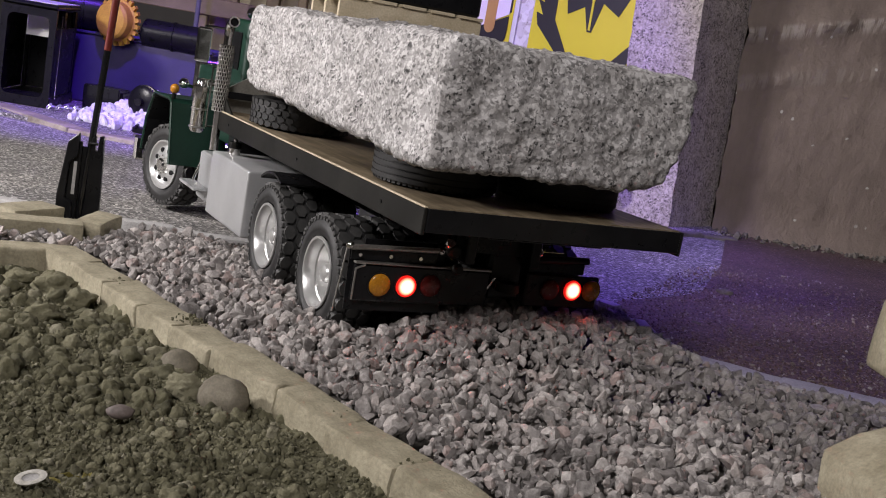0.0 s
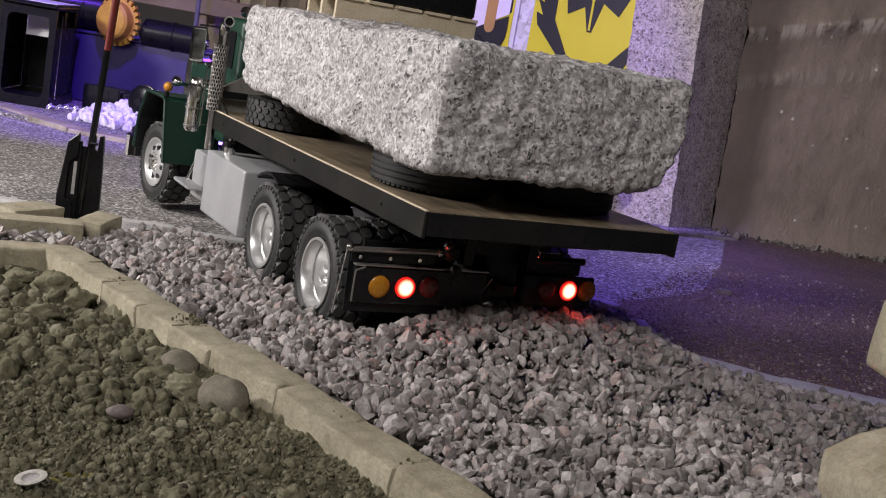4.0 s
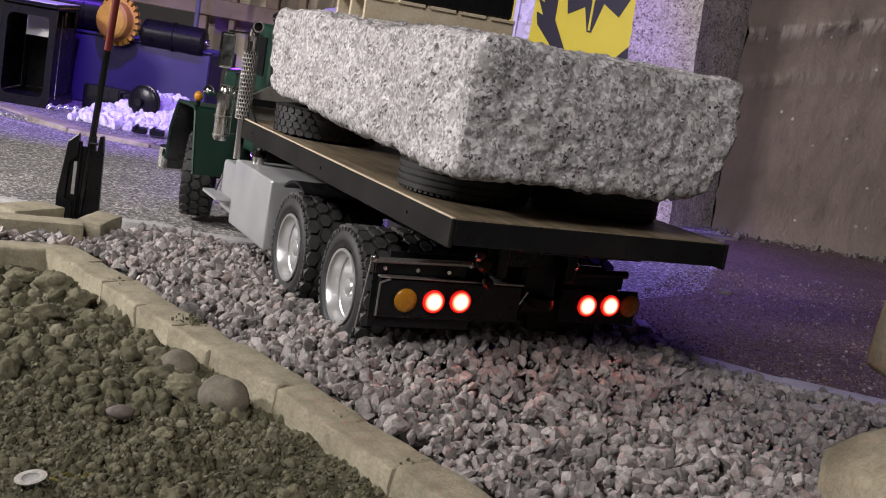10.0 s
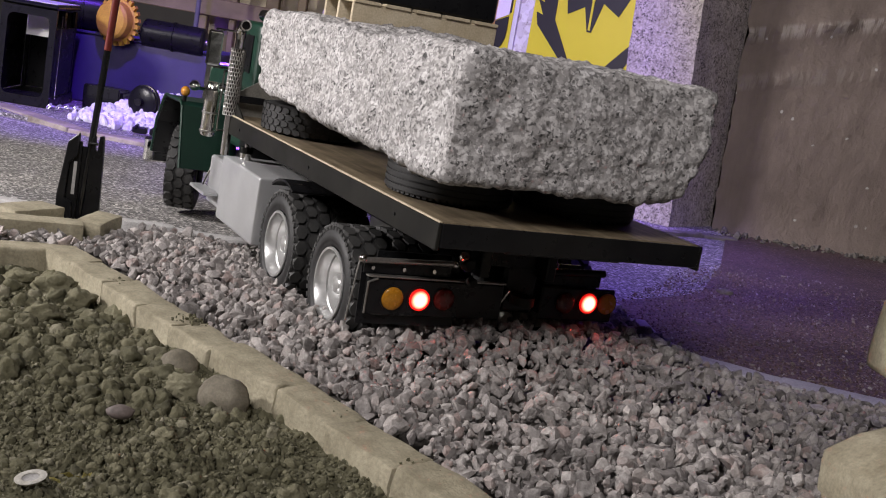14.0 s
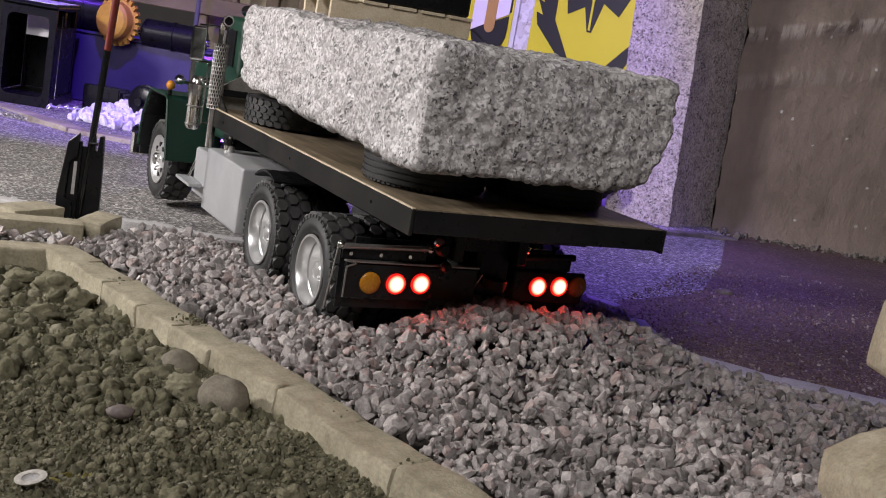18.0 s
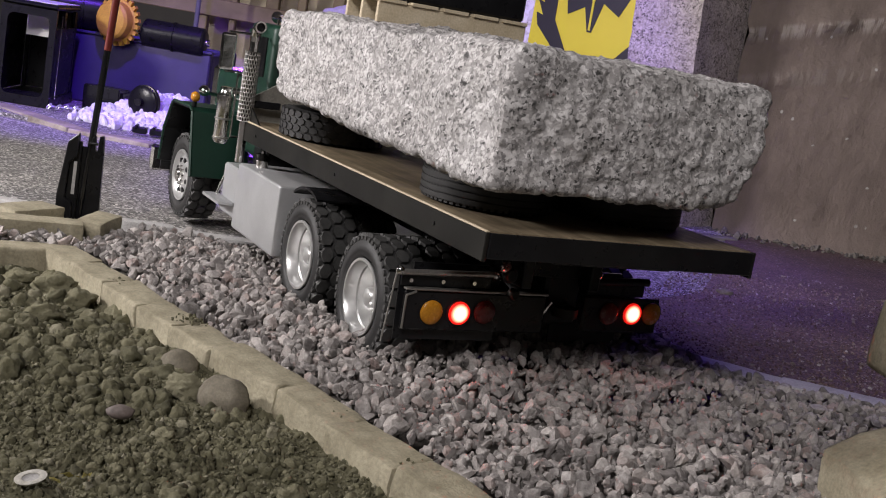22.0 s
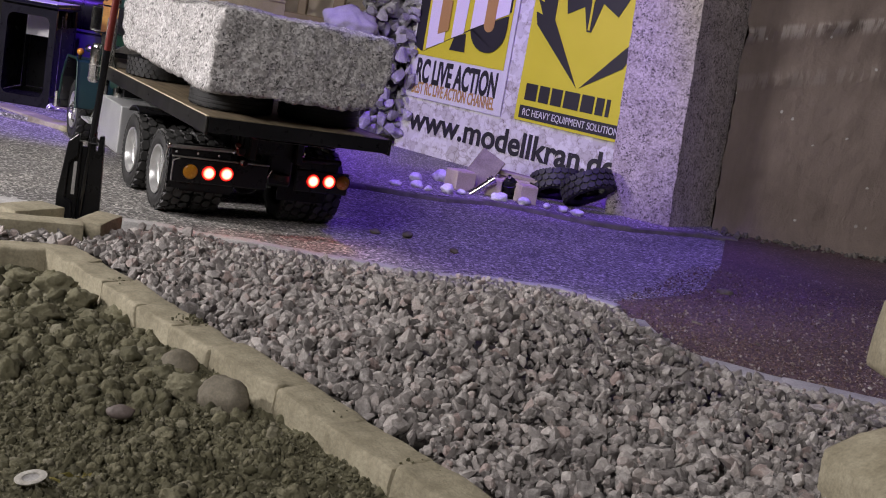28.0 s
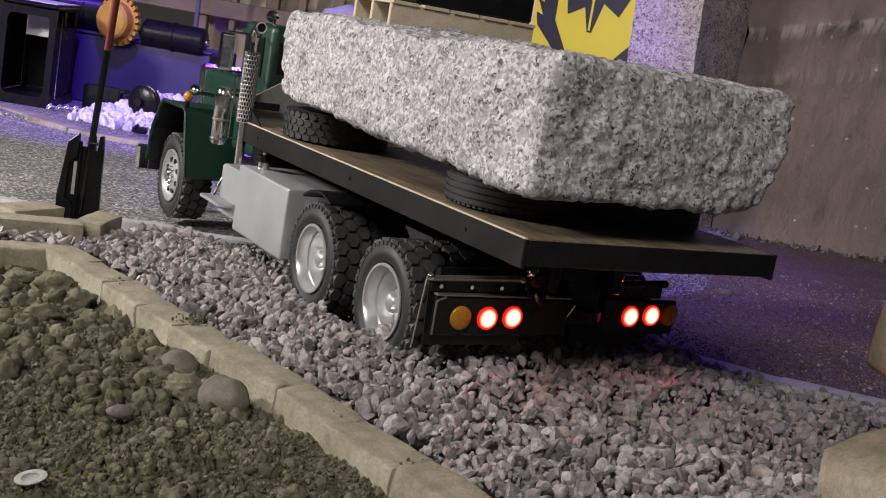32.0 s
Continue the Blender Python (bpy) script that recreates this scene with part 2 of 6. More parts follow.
M["plate_steel"] = surface("plate_steel", (0.2, 0.19, 0.165), (0.3, 0.285, 0.25), 14, 0.35, 0.3, 0.1)
M["trough_blue"] = surface("trough_blue", (0.038, 0.03, 0.1), (0.058, 0.044, 0.14), 14, 0.6)
M["grey_box"] = surface("grey_box", (0.11, 0.11, 0.12), (0.17, 0.17, 0.18), 8, 0.75)
M["carton"] = surface("carton", (0.5, 0.42, 0.3), (0.62, 0.54, 0.42), 20, 0.75)
M["white_paper"] = surface("white_paper", (0.64, 0.625, 0.625), (0.7, 0.685, 0.685), 8, 0.6, bumps=0.05, fine=3000)
M["yellow"] = surface("yellow", (0.64, 0.58, 0.025), (0.7, 0.63, 0.035), 8, 0.5, bumps=0.05, fine=3000)
M["ink"] = surface("ink", (0.014, 0.013, 0.016), (0.02, 0.018, 0.022), 8, 0.5, bumps=0.05, fine=3000)
M["ochre"] = surface("ochre", (0.42, 0.24, 0.07), (0.48, 0.28, 0.09), 8, 0.5, bumps=0.05, fine=3000)
M["pink"] = surface("pink", (0.78, 0.72, 0.76), (0.82, 0.76, 0.8), 8, 0.5, bumps=0.05, fine=3000)


def stone_print():
    """A printed picture of white broken stone."""
    m, nt, p = nodes_of("stone_print")
    tc = nt.nodes.new("ShaderNodeTexCoord")
    bend = add(nt, "ShaderNodeTexNoise", Scale=24, Detail=3)
    nt.links.new(tc.outputs["Object"], bend.inputs["Vector"])
    moved = mix(nt, 0.045, tc.outputs["Object"], bend.outputs[1], "ADD")
    tone = add(nt, "ShaderNodeTexVoronoi", Scale=34)
    nt.links.new(moved, tone.inputs["Vector"])
    sep = nt.nodes.new("ShaderNodeSeparateColor")
    nt.links.new(tone.outputs[1], sep.inputs[0])
    face = ramp(nt, sep.outputs[0], [(0, (0.46, 0.43, 0.4)), (0.2, (0.56, 0.54, 0.52)), (0.5, (0.64, 0.625, 0.61)), (1, (0.72, 0.705, 0.7))])
    shade = ramp(nt, grain(nt, 44, 6, 0.7), [(0.33, (0.22, 0.18, 0.14)), (0.4, (0.72, 0.69, 0.66)), (0.5, (1, 1, 1))])
    rim = add(nt, "ShaderNodeTexVoronoi", Scale=34)
    rim.feature = "DISTANCE_TO_EDGE"
    nt.links.new(moved, rim.inputs["Vector"])
    low = ramp(nt, rim.outputs[0], [(0.0, (0.55, 0.52, 0.49)), (0.05, (0.86, 0.84, 0.82)), (0.12, (1, 1, 1))])
    some = ramp(nt, grain(nt, 13, 3), [(0.46, (0, 0, 0)), (0.6, (1, 1, 1))])
    low = mix(nt, some, (1.0, 1.0, 1.0), low)
    nt.links.new(mix(nt, 1.0, mix(nt, 1.0, face, low, "MULTIPLY"), shade, "MULTIPLY"), p.inputs["Base Color"])
    p.inputs["Roughness"].default_value = 0.55
    return m


M["stone_print"] = stone_print()

# ---------------------------------------------------------------- mesh helpers


def finish(name, bm, material, smooth=None):
    me = bpy.data.meshes.new(name)
    bm.normal_update()
    bm.to_mesh(me)
    bm.free()
    me.materials.append(material)
    if smooth:
        me.shade_smooth()
        me.set_sharp_from_angle(angle=radians(smooth))
    return me


def thing(name, bm, material, label, category, group="", kind="", at=None, smooth=None):
    ob = new(name, finish(name, bm, material, smooth))
    if at is not None:
        ob.matrix_basis = at
    return tagged(ob, label, category, group, kind)


def part(name, bm, material, parent, label="", at=None, smooth=None):
    ob = new(name, finish(name, bm, material, smooth))
    ob.parent = parent
    if at is not None:
        ob.matrix_basis = at
    if label:
        ob["label"] = label
    return ob


def empty(name, label, category, at, group="", kind=""):
    ob = new(name)
    ob.empty_display_size = 0.02
    ob.matrix_basis = at
    return tagged(ob, label, category, group, kind)


def box(bm, lo, hi, bevel=0.0, m=None, seg=1):
    lo, hi = Vector(lo), Vector(hi)
    vs = bmesh.ops.create_cube(bm, size=1)["verts"]
    bmesh.ops.transform(bm, matrix=Matrix.Translation((lo + hi) / 2) @ Matrix.Diagonal((*(hi - lo), 1)), verts=vs)
    if bevel:
        es = list({e for v in vs for e in v.link_edges})
        vs = bmesh.ops.bevel(bm, geom=es, offset=bevel, segments=seg, affect="EDGES", profile=0.6)["verts"]
    if m is not None:
        bmesh.ops.transform(bm, matrix=m, verts=vs)
    return bm


def fresh():
    return bmesh.new()


def a_box(lo, hi, bevel=0.0, m=None):
    return box(fresh(), lo, hi, bevel, m)


def tube(bm, a, b, r1, r2=None, seg=16, caps=True):
    """A round bar from a to b."""
    a, b = Vector(a), Vector(b)
    r2 = r1 if r2 is None else r2
    m = Matrix.Translation((a + b) / 2) @ (b - a).to_track_quat("Z", "Y").to_matrix().to_4x4()
    bmesh.ops.create_cone(bm, cap_ends=caps, segments=seg, radius1=r1, radius2=r2, depth=(b - a).length, matrix=m)
    return bm


def lathe(bm, profile, seg=32, m=None, closed=False):
    """Turns (radius, x) points round the x axis."""
    rings = []
    for r, x in profile:
        ring = []
        for k in range(seg):
            a = 2 * math.pi * k / seg
            v = Vector((x, r * math.cos(a), r * math.sin(a)))
            ring.append(bm.verts.new(m @ v if m else v))
        rings.append(ring)
    pairs = list(zip(rings, rings[1:])) + ([(rings[-1], rings[0])] if closed else [])
    for p, q in pairs:
        for k in range(seg):
            bm.faces.new((p[k], p[(k + 1) % seg], q[(k + 1) % seg], q[k]))
    return bm


def prism(bm, outline, lo, hi, axis=0):
    """An outline of 2D points pushed from lo to hi along an axis."""
    def at(p, d):
        c = [p[0], p[1]]
        c.insert(axis, d)
        return bm.verts.new(c)
    a, b = [at(p, lo) for p in outline], [at(p, hi) for p in outline]
    bm.faces.new(a)
    bm.faces.new(b[::-1])
    n = len(a)
    for k in range(n):
        bm.faces.new((a[k], b[k], b[(k + 1) % n], a[(k + 1) % n]))
    bmesh.ops.recalc_face_normals(bm, faces=bm.faces)
    return bm


def mesh_of(name, verts, faces, material):
    me = bpy.data.meshes.new(name)
    me.from_pydata(verts, [], faces)
    me.materials.append(material)
    me.update()
    return me


def stone_shapes(count, seed, flat=0.75, smooth=0):
    """Angular stones: hulls of random points."""
    rnd = random.Random(seed)
    shapes = []
    for _ in range(count):
        bm = fresh()
        for _ in range(15 + 12 * smooth):
            v = Vector((rnd.gauss(0, 1), rnd.gauss(0, 1), rnd.gauss(0, 1))).normalized() * rnd.uniform(0.75, 1.0)
            bm.verts.new((v.x * rnd.uniform(0.9, 1.25), v.y, v.z * flat))
        hull = bmesh.ops.convex_hull(bm, input=bm.verts)
        bmesh.ops.delete(bm, geom=[g for g in hull["geom_interior"] if isinstance(g, bmesh.types.BMVert)], context="VERTS")
        bm.verts.index_update()
        shapes.append((np.array([v.co[:] for v in bm.verts]), [[v.index for v in f.verts] for f in bm.faces]))
        bm.free()
    return shapes


def broken_shapes(count, seed):
    """Crushed stones: uneven hulls, long or flat, with roughly broken faces."""
    rnd = random.Random(seed)
    shapes = []
    for _ in range(count):
        bm = fresh()
        size = Vector((rnd.uniform(0.95, 1.35), rnd.uniform(0.8, 1.05), rnd.uniform(0.6, 0.9)))
        for _ in range(rnd.randint(11, 19)):
            v = Vector((rnd.gauss(0, 1), rnd.gauss(0, 1), rnd.gauss(0, 1))).normalized() * rnd.uniform(0.82, 1.02)
            bm.verts.new(v * size)
        hull = bmesh.ops.convex_hull(bm, input=bm.verts)
        bmesh.ops.delete(bm, geom=[g for g in hull["geom_interior"] if isinstance(g, bmesh.types.BMVert)], context="VERTS")
        bmesh.ops.subdivide_edges(bm, edges=bm.edges[:], cuts=1, use_grid_fill=True)
        bmesh.ops.triangulate(bm, faces=bm.faces[:])
        bmesh.ops.smooth_vert(bm, verts=bm.verts[:], factor=0.28, use_axis_x=True, use_axis_y=True, use_axis_z=True)
        off = Vector((rnd.uniform(-9, 9), rnd.uniform(-9, 9), rnd.uniform(-9, 9)))
        for v in bm.verts:
            v.co *= 1.08 + 0.12 * noise.noise(v.co * 1.4 + off) + 0.08 * noise.noise(v.co * 4.5 + off)
        bm.verts.index_update()
        shapes.append((np.array([v.co[:] for v in bm.verts]), [[v.index for v in f.verts] for f in bm.faces]))
        bm.free()
    return shapes


def crumb_shapes(count, seed, fine=2):
    """Rounded, knobbly crumbs of earth."""
    rnd = random.Random(seed)
    shapes = []
    for _ in range(count):
        bm = fresh()
        bmesh.ops.create_icosphere(bm, subdivisions=fine, radius=1)
        off = Vector((rnd.uniform(-9, 9), rnd.uniform(-9, 9), rnd.uniform(-9, 9)))
        for v in bm.verts:
            v.co *= 1 + 0.4 * noise.noise(v.co * 1.2 + off) + (0.5 if fine < 3 else 0.3) * noise.noise(v.co * 2.9 + off) + (0.3 if fine < 3 else 0.14) * noise.noise(v.co * 6 + off)
            v.co.z *= 0.8
        shapes.append((np.array([v.co[:] for v in bm.verts]), [[v.index for v in f.verts] for f in bm.faces]))
        bm.free()
    return shapes


def scatter(name, places, shapes, material, seed):
    """One mesh of many loose pieces; places: x, y, z, radius."""
    rnd = np.random.RandomState(seed)
    vs, fs, n = [], [], 0
    for x, y, z, r in places:
        v, f = shapes[rnd.randint(len(shapes))]
        q = np.array(Euler(rnd.uniform(-3.1, 3.1, 3)).to_matrix())
        vs.append((v * rnd.uniform(0.8, 1.2, 3)) @ q.T * r + (x, y, z))
        fs += [[i + n for i in face] for face in f]
        n += len(v)
    return mesh_of(name, np.concatenate(vs).tolist(), fs, material)


def inside(x, y, poly):
    hit = False
    for (x1, y1), (x2, y2) in zip(poly, poly[1:] + poly[:1]):
        if (y1 > y) != (y2 > y) and x < (x2 - x1) * (y - y1) / (y2 - y1) + x1:
            hit = not hit
    return hit

# ---------------------------------------------------------------- the setting
rnd = random.Random(4)


def sheet(name, outline, z, material, label, category, thick=0.01):
    bm = prism(fresh(), outline, z - thick, z, 2)
    return thing(name, bm, material, label, category, kind="structure")


sheet("ground", [(-8, -6), (8, -6), (8, 8), (-8, 8)], -0.02, M["hall_wall"], "dark grey concrete hall floor", "floor", 0.05)
sheet("road", [(-3.4, 1.5), (-0.7, 1.5), (-0.45, 1.6), (0.3, 1.55), (0.34, 1.42), (3.4, 1.2), (3.4, 2.83), (0.7, 2.83), (0.56, 2.77), (0.42, 2.69), (0.29, 2.69), (0.17, 2.72), (0.07, 2.71), (-0.1, 2.63), (-0.2, 2.62), (-0.95, 2.72), (-3.4, 3.3)], 0.0, M["tarmac"], "grey speckled tarmac road with fine grit", "road", 0.02)
sheet("grit_path", [(0.29, 1.73), (0.3, 1.5), (0.4, 1.42), (0.6, 1.4), (2.6, 1.2), (2.6, 3.02), (0.74, 3.02), (0.7, 2.87), (0.677, 2.765), (0.589, 2.398), (0.476, 2.040), (0.387, 1.935), (0.299, 1.841)], 0.004, M["red_grit"], "dark red-brown grit path with white specks", "path", 0.004)
sheet("verge", [(-3.4, 3.32), (-0.95, 2.74), (-0.2, 2.63), (-0.1, 2.64), (0.07, 2.72), (0.17, 2.73), (0.29, 2.7), (0.42, 2.7), (0.56, 2.78), (0.69, 2.85), (0.7, 3.03), (3.4, 3.03), (3.4, 5.2), (-3.4, 5.2)], 0.008, M["tarmac"], "grey gritty verge behind the road kerb", "ground", 0.03)
sheet("gravel_bed", [(-0.7, 1.45), (-0.46, 1.46), (0.2, 0.75), (0.3, 0.55), (1.3, 0.55), (1.3, 1.28), (0.6, 1.41), (0.4, 1.46), (0.335, 1.57), (0.28, 1.7), (0.2, 1.78), (-0.5, 1.7), (-0.7, 1.6)], 0.006, M["kerb_dark"], "grey bed under the loose gravel", "ground", 0.02)


def hall_side(name, lo, hi, label, category):
    return thing(name, a_box(lo, hi), M["hall_wall"], label, category, kind="structure")


hall_side("wall_north", (-8, 5.2, -0.05), (8, 5.4, 4.2), "plain dark brown hall wall", "wall")
hall_side("wall_south", (-8, -6.2, -0.05), (8, -6.0, 4.2), "plain grey hall wall", "wall")
hall_side("wall_west", (-8.2, -6, -0.05), (-8, 5.2, 4.2), "plain grey hall wall", "wall")
hall_side("wall_east", (8, -6, -0.05), (8.2, 5.2, 4.2), "plain grey hall wall", "wall")
hall_side("ceiling", (-8, -6, 4.2), (8, 5.2, 4.3), "plain grey hall ceiling", "ceiling")


def rough_block(name, parent, a, b, width, z0, z1, material, seed, worn=1.0, lap=0.011):
    """A kerb stone from a to b with worn, slightly uneven edges."""
    a, b = Vector((*a, 0)), Vector((*b, 0))
    d = (b - a)
    length = d.length + lap
    bm = box(fresh(), (-length / 2, -width / 2, z0), (length / 2, width / 2, z1), 0.004, seg=2)
    bmesh.ops.subdivide_edges(bm, edges=[e for e in bm.edges if e.calc_length() > 0.02], cuts=4, use_grid_fill=True)
    r = random.Random(seed)
    off = Vector((r.uniform(-9, 9), r.uniform(-9, 9), 0))
    for v in bm.verts:
        n = noise.noise_vector(v.co * 28 + off) * 0.003 + noise.noise_vector(v.co * 120 + off) * 0.0014
        v.co += n * worn
    tilt = Euler((r.uniform(-0.02, 0.02), r.uniform(-0.008, 0.008), math.atan2(d.y, d.x) + r.uniform(-0.012, 0.012)))
    at = Matrix.Translation((a + b) / 2 + Vector((0, 0, r.uniform(-0.002, 0.002)))) @ tilt.to_matrix().to_4x4()
    return part(name, bm, material, parent, at=at, smooth=50)


def kerb(name, points, width, z0, z1, material, label, seed, worn=1.0, lap=0.011):
    top = empty(name, label, "kerb", pose(0, 0, 0), kind="structure")
    for k, (a, b) in enumerate(zip(points, points[1:])):
        rough_block("kerb_stone", top, a, b, width, z0, z1, material, seed + k, worn, lap)
    return top


kerb("kerb_sandstone", [(-0.49, 1.437), (-0.437, 1.383), (-0.374, 1.318), (-0.311, 1.251), (-0.261, 1.199), (-0.205, 1.142), (-0.117, 1.05), (-0.058, 0.979), (0.006, 0.902), (0.068, 0.837), (0.13, 0.772), (0.26, 0.63)], 0.046, -0.03, 0.031, M["sandstone"], "beige sandstone kerb between soil and gravel", 11, 1.25, 0.001)
kerb("kerb_sandstone_side", [(-0.475, 1.447), (-0.57, 1.398), (-0.7, 1.36), (-0.9, 1.32)], 0.04, -0.03, 0.03, M["sandstone"], "beige sandstone kerb along the soil bed", 31)
kerb("kerb_pale", [(-0.78, 1.74), (-0.64, 1.73), (-0.49, 1.728), (-0.425, 1.742), (-0.29, 1.75), (-0.15, 1.738), (-0.03, 1.728), (0.1, 1.79), (0.2, 1.808), (0.283, 1.757)], 0.026, -0.02, 0.018, M["kerb_grey"], "pale grey flat kerb strip between gravel and road", 41, 0.4)
kerb("kerb_pale_bend", [(0.295, 1.66), (0.306, 1.56), (0.345, 1.489), (0.472, 1.439), (0.62, 1.418), (0.78, 1.4), (0.98, 1.37)], 0.046, -0.02, 0.019, M["kerb_grey"], "pale grey kerb strip beside the red grit path", 61, 0.35)
kerb("kerb_brick", [(-0.72, 2.68), (-0.58, 2.625), (-0.45, 2.6), (-0.31, 2.585), (-0.2, 2.615), (-0.106, 2.625), (-0.02, 2.64), (0.075, 2.712), (0.172, 2.722), (0.225, 2.71), (0.29, 2.69), (0.345, 2.683), (0.425, 2.688), (0.56, 2.768), (0.63, 2.812), (0.715, 2.832)], 0.024, -0.02, 0.0105, M["kerb_dark"], "dark weathered brick edging of the road", 81)
kerb("kerb_sand", [(-1.9, 3.2), (-1.55, 3.07), (-1.3, 2.96), (-1.19, 2.9), (-1.05, 2.79), (-0.92, 2.705), (-0.73, 2.685)], 0.05, -0.02, 0.012, M["sandstone"], "crumbling sand-coloured road edge", 101)

# granite post and rendered wall
bm = fresh()
prism(bm, [(0.392, 2.9), (0.546, 2.83), (0.684, 2.985), (0.53, 3.055)], -0.02, 1.8, 2)
bmesh.ops.subdivide_edges(bm, edges=[e for e in bm.edges if e.calc_length() > 1], cuts=70, use_grid_fill=True)
bmesh.ops.subdivide_edges(bm, edges=[e for e in bm.edges if e.calc_length() > 0.1], cuts=5, use_grid_fill=True)
for v in bm.verts:
    v.co += noise.noise_vector(v.co * 40) * 0.003
    v.co.x -= (0.052 - 0.02 * max(0.0, min(1.0, (v.co.y - 2.85) / 0.12)) * (v.co.x > 0.6)) * v.co.z
thing("granite_post", bm, M["pillar"], "rough split granite post beside the rendered wall", "post", kind="structure", smooth=60)

bm = fresh()
nx, nz = 150, 110
grid = [[bm.verts.new((0.682 + 2.6 * i / nx, 2.97, -0.02 + 1.9 * k / nz)) for i in range(nx + 1)] for k in range(nz + 1)]
for row in grid:
    for v in row:
        x, z = v.co.x, v.co.z
        ridge = math.exp(-((z - 0.341 - 0.25 * x - 0.006 * math.sin(9 * x)) / 0.022) ** 2) + 0.6 * math.exp(-((z - 0.22 - 0.25 * x) / 0.018) ** 2)
        v.co.y -= 0.022 * ridge * (0.6 + noise.noise((x * 14, 0, z * 6)) + 0.9 * noise.noise((x * 45, 4, z * 30))) + 0.012 * noise.noise((x * 3, 3, z * 3)) + 0.004 * noise.noise((x * 22, 1, z * 22))
        v.co.y -= 0.03 * math.exp(-max(z, 0) / 0.03)
        v.co.x -= 0.034 * z * max(0, 1 - (x - 0.7) / 0.6) - (0.006 * noise.noise((0, 2, z * 13)) + 0.004 * noise.noise((0, 6, z * 45))) * max(0, 1 - (x - 0.7) / 0.1)
for a, b in zip(grid, grid[1:]):
    for k in range(nx):
        bm.faces.new((a[k], a[k + 1], b[k + 1], b[k]))
back = [bm.verts.new(p) for p in ((0.7, 3.2, -0.02), (3.3, 3.2, -0.02), (3.3, 3.2, 1.88), (0.7, 3.2, 1.88))]
bm.faces.new((back[1], back[0], back[3], back[2]))
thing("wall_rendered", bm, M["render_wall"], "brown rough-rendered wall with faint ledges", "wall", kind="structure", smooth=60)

# ---------------------------------------------------------------- loose ground
GRAVEL = [(-0.66, 1.415), (-0.56, 1.43), (-0.46, 1.468), (-0.31, 1.297), (-0.18, 1.147), (-0.07, 1.035), (0.02, 0.93), (0.19, 0.76), (0.3, 0.62), (1.1, 0.62), (1.1, 1.3), (0.6, 1.386), (0.46, 1.405), (0.335, 1.455), (0.29, 1.56), (0.29, 1.7), (0.275, 1.745), (0.2, 1.79), (0.1, 1.775), (0, 1.72), (-0.07, 1.712), (-0.29, 1.732), (-0.43, 1.726), (-0.46, 1.71), (-0.462, 1.58), (-0.52, 1.527), (-0.68, 1.51)]


def soil_side(x, y):
    """How far the place lies on the soil side of the sandstone kerb."""
    line = [(-0.49, 1.437), (-0.40, 1.345), (-0.275, 1.213), (-0.125, 1.06), (0.008, 0.9), (0.13, 0.772), (0.3, 0.59)]
    if x < -0.49:
        return 1.42 + 0.3 * max(-0.4, x + 0.49) - y
    for (x1, y1), (x2, y2) in zip(line, line[1:]):
        if x1 <= x <= x2:
            return (y1 + (y2 - y1) * (x - x1) / (x2 - x1)) - y
    return -1


def gravel_height(x, y):
    along = (x - 0.1) * -0.485 + (y - 1.27) * 0.875
    across = (x - 0.1) * 0.875 + (y - 1.27) * 0.485
    ridge = 0.052 * math.exp(-((across - 0.03) / 0.21) ** 4 - ((along - 0.03) / (0.22 if along > 0.03 else 0.17)) ** 2)
    rim = 0.004 * math.exp(-((across + 0.24) / 0.05) ** 2 - (along / 0.3) ** 2)
    edge = 0.021 * min(1, max(0, (1.73 - y) / 0.26)) + 0.012 * math.exp(-((x - 0.12) / 0.16) ** 2 - ((y - 1.62) / 0.13) ** 2)
    brink = 0.003 * math.exp(-max(0.0, -soil_side(x, y) - 0.03) / 0.03)
    hollow = 0.01 * math.exp(-((x - 0.09) ** 2 + (y - 1.44) ** 2) / 0.004)
    beside = 0.0
    if x > 0.25:
        beside = 0.014 * math.exp(-max(0.0, 1.45 - 0.17 * (x - 0.33) - y) / 0.07) * min(1, (x - 0.25) / 0.1)
    # ruts of the wheels behind their turning place
    rut = sum(math.exp(-((across - c) / 0.052) ** 4) for c in (-0.122, 0.1))
    rut *= 0.041 * max(0.0, min(1.0, (along - 0.02) / 0.05)) * max(0.0, min(1.0, (0.42 - along) / 0.15))
    return 0.006 + max(0.0, edge + ridge - rut) + rim - hollow - brink - beside + 0.003 * noise.noise((x * 9, y * 9, 0))


places = []
step = 0.0108
for i in range(int(1.8 / step)):
    for k in range(int(1.25 / step)):
        x, y = -0.7 + (i + rnd.random()) * step, 0.6 + (k + rnd.random()) * step
        if inside(x, y, GRAVEL) and (y < 1.9 - 0.2 * x):
            places.append((x, y, gravel_height(x, y) + rnd.uniform(-0.003, 0.004), rnd.choice((0.005, 0.0064, 0.0074, 0.0082, 0.0098))))
for _ in range(3600):
    x, y = rnd.uniform(-0.6, 0.7), rnd.uniform(0.7, 1.8)
    if inside(x, y, GRAVEL):
        places.append((x, y, gravel_height(x, y) + rnd.uniform(0.005, 0.009), rnd.choice((0.0044, 0.006, 0.0072, 0.0084, 0.0104))))
chips = []
while len(chips) < 7000:
    x, y = rnd.uniform(-0.6, 0.75), rnd.uniform(0.7, 1.8)
    if inside(x, y, GRAVEL):
        chips.append((x, y, gravel_height(x, y) + rnd.uniform(0.0, 0.008), rnd.uniform(0.0018, 0.0042)))
ob = new("gravel_chips", scatter("gravel_chips", chips, stone_shapes(24, 5, 0.7), M["gravel"], 16))
tagged(ob, "small grey chips between the gravel stones", "gravel", kind="stuff")
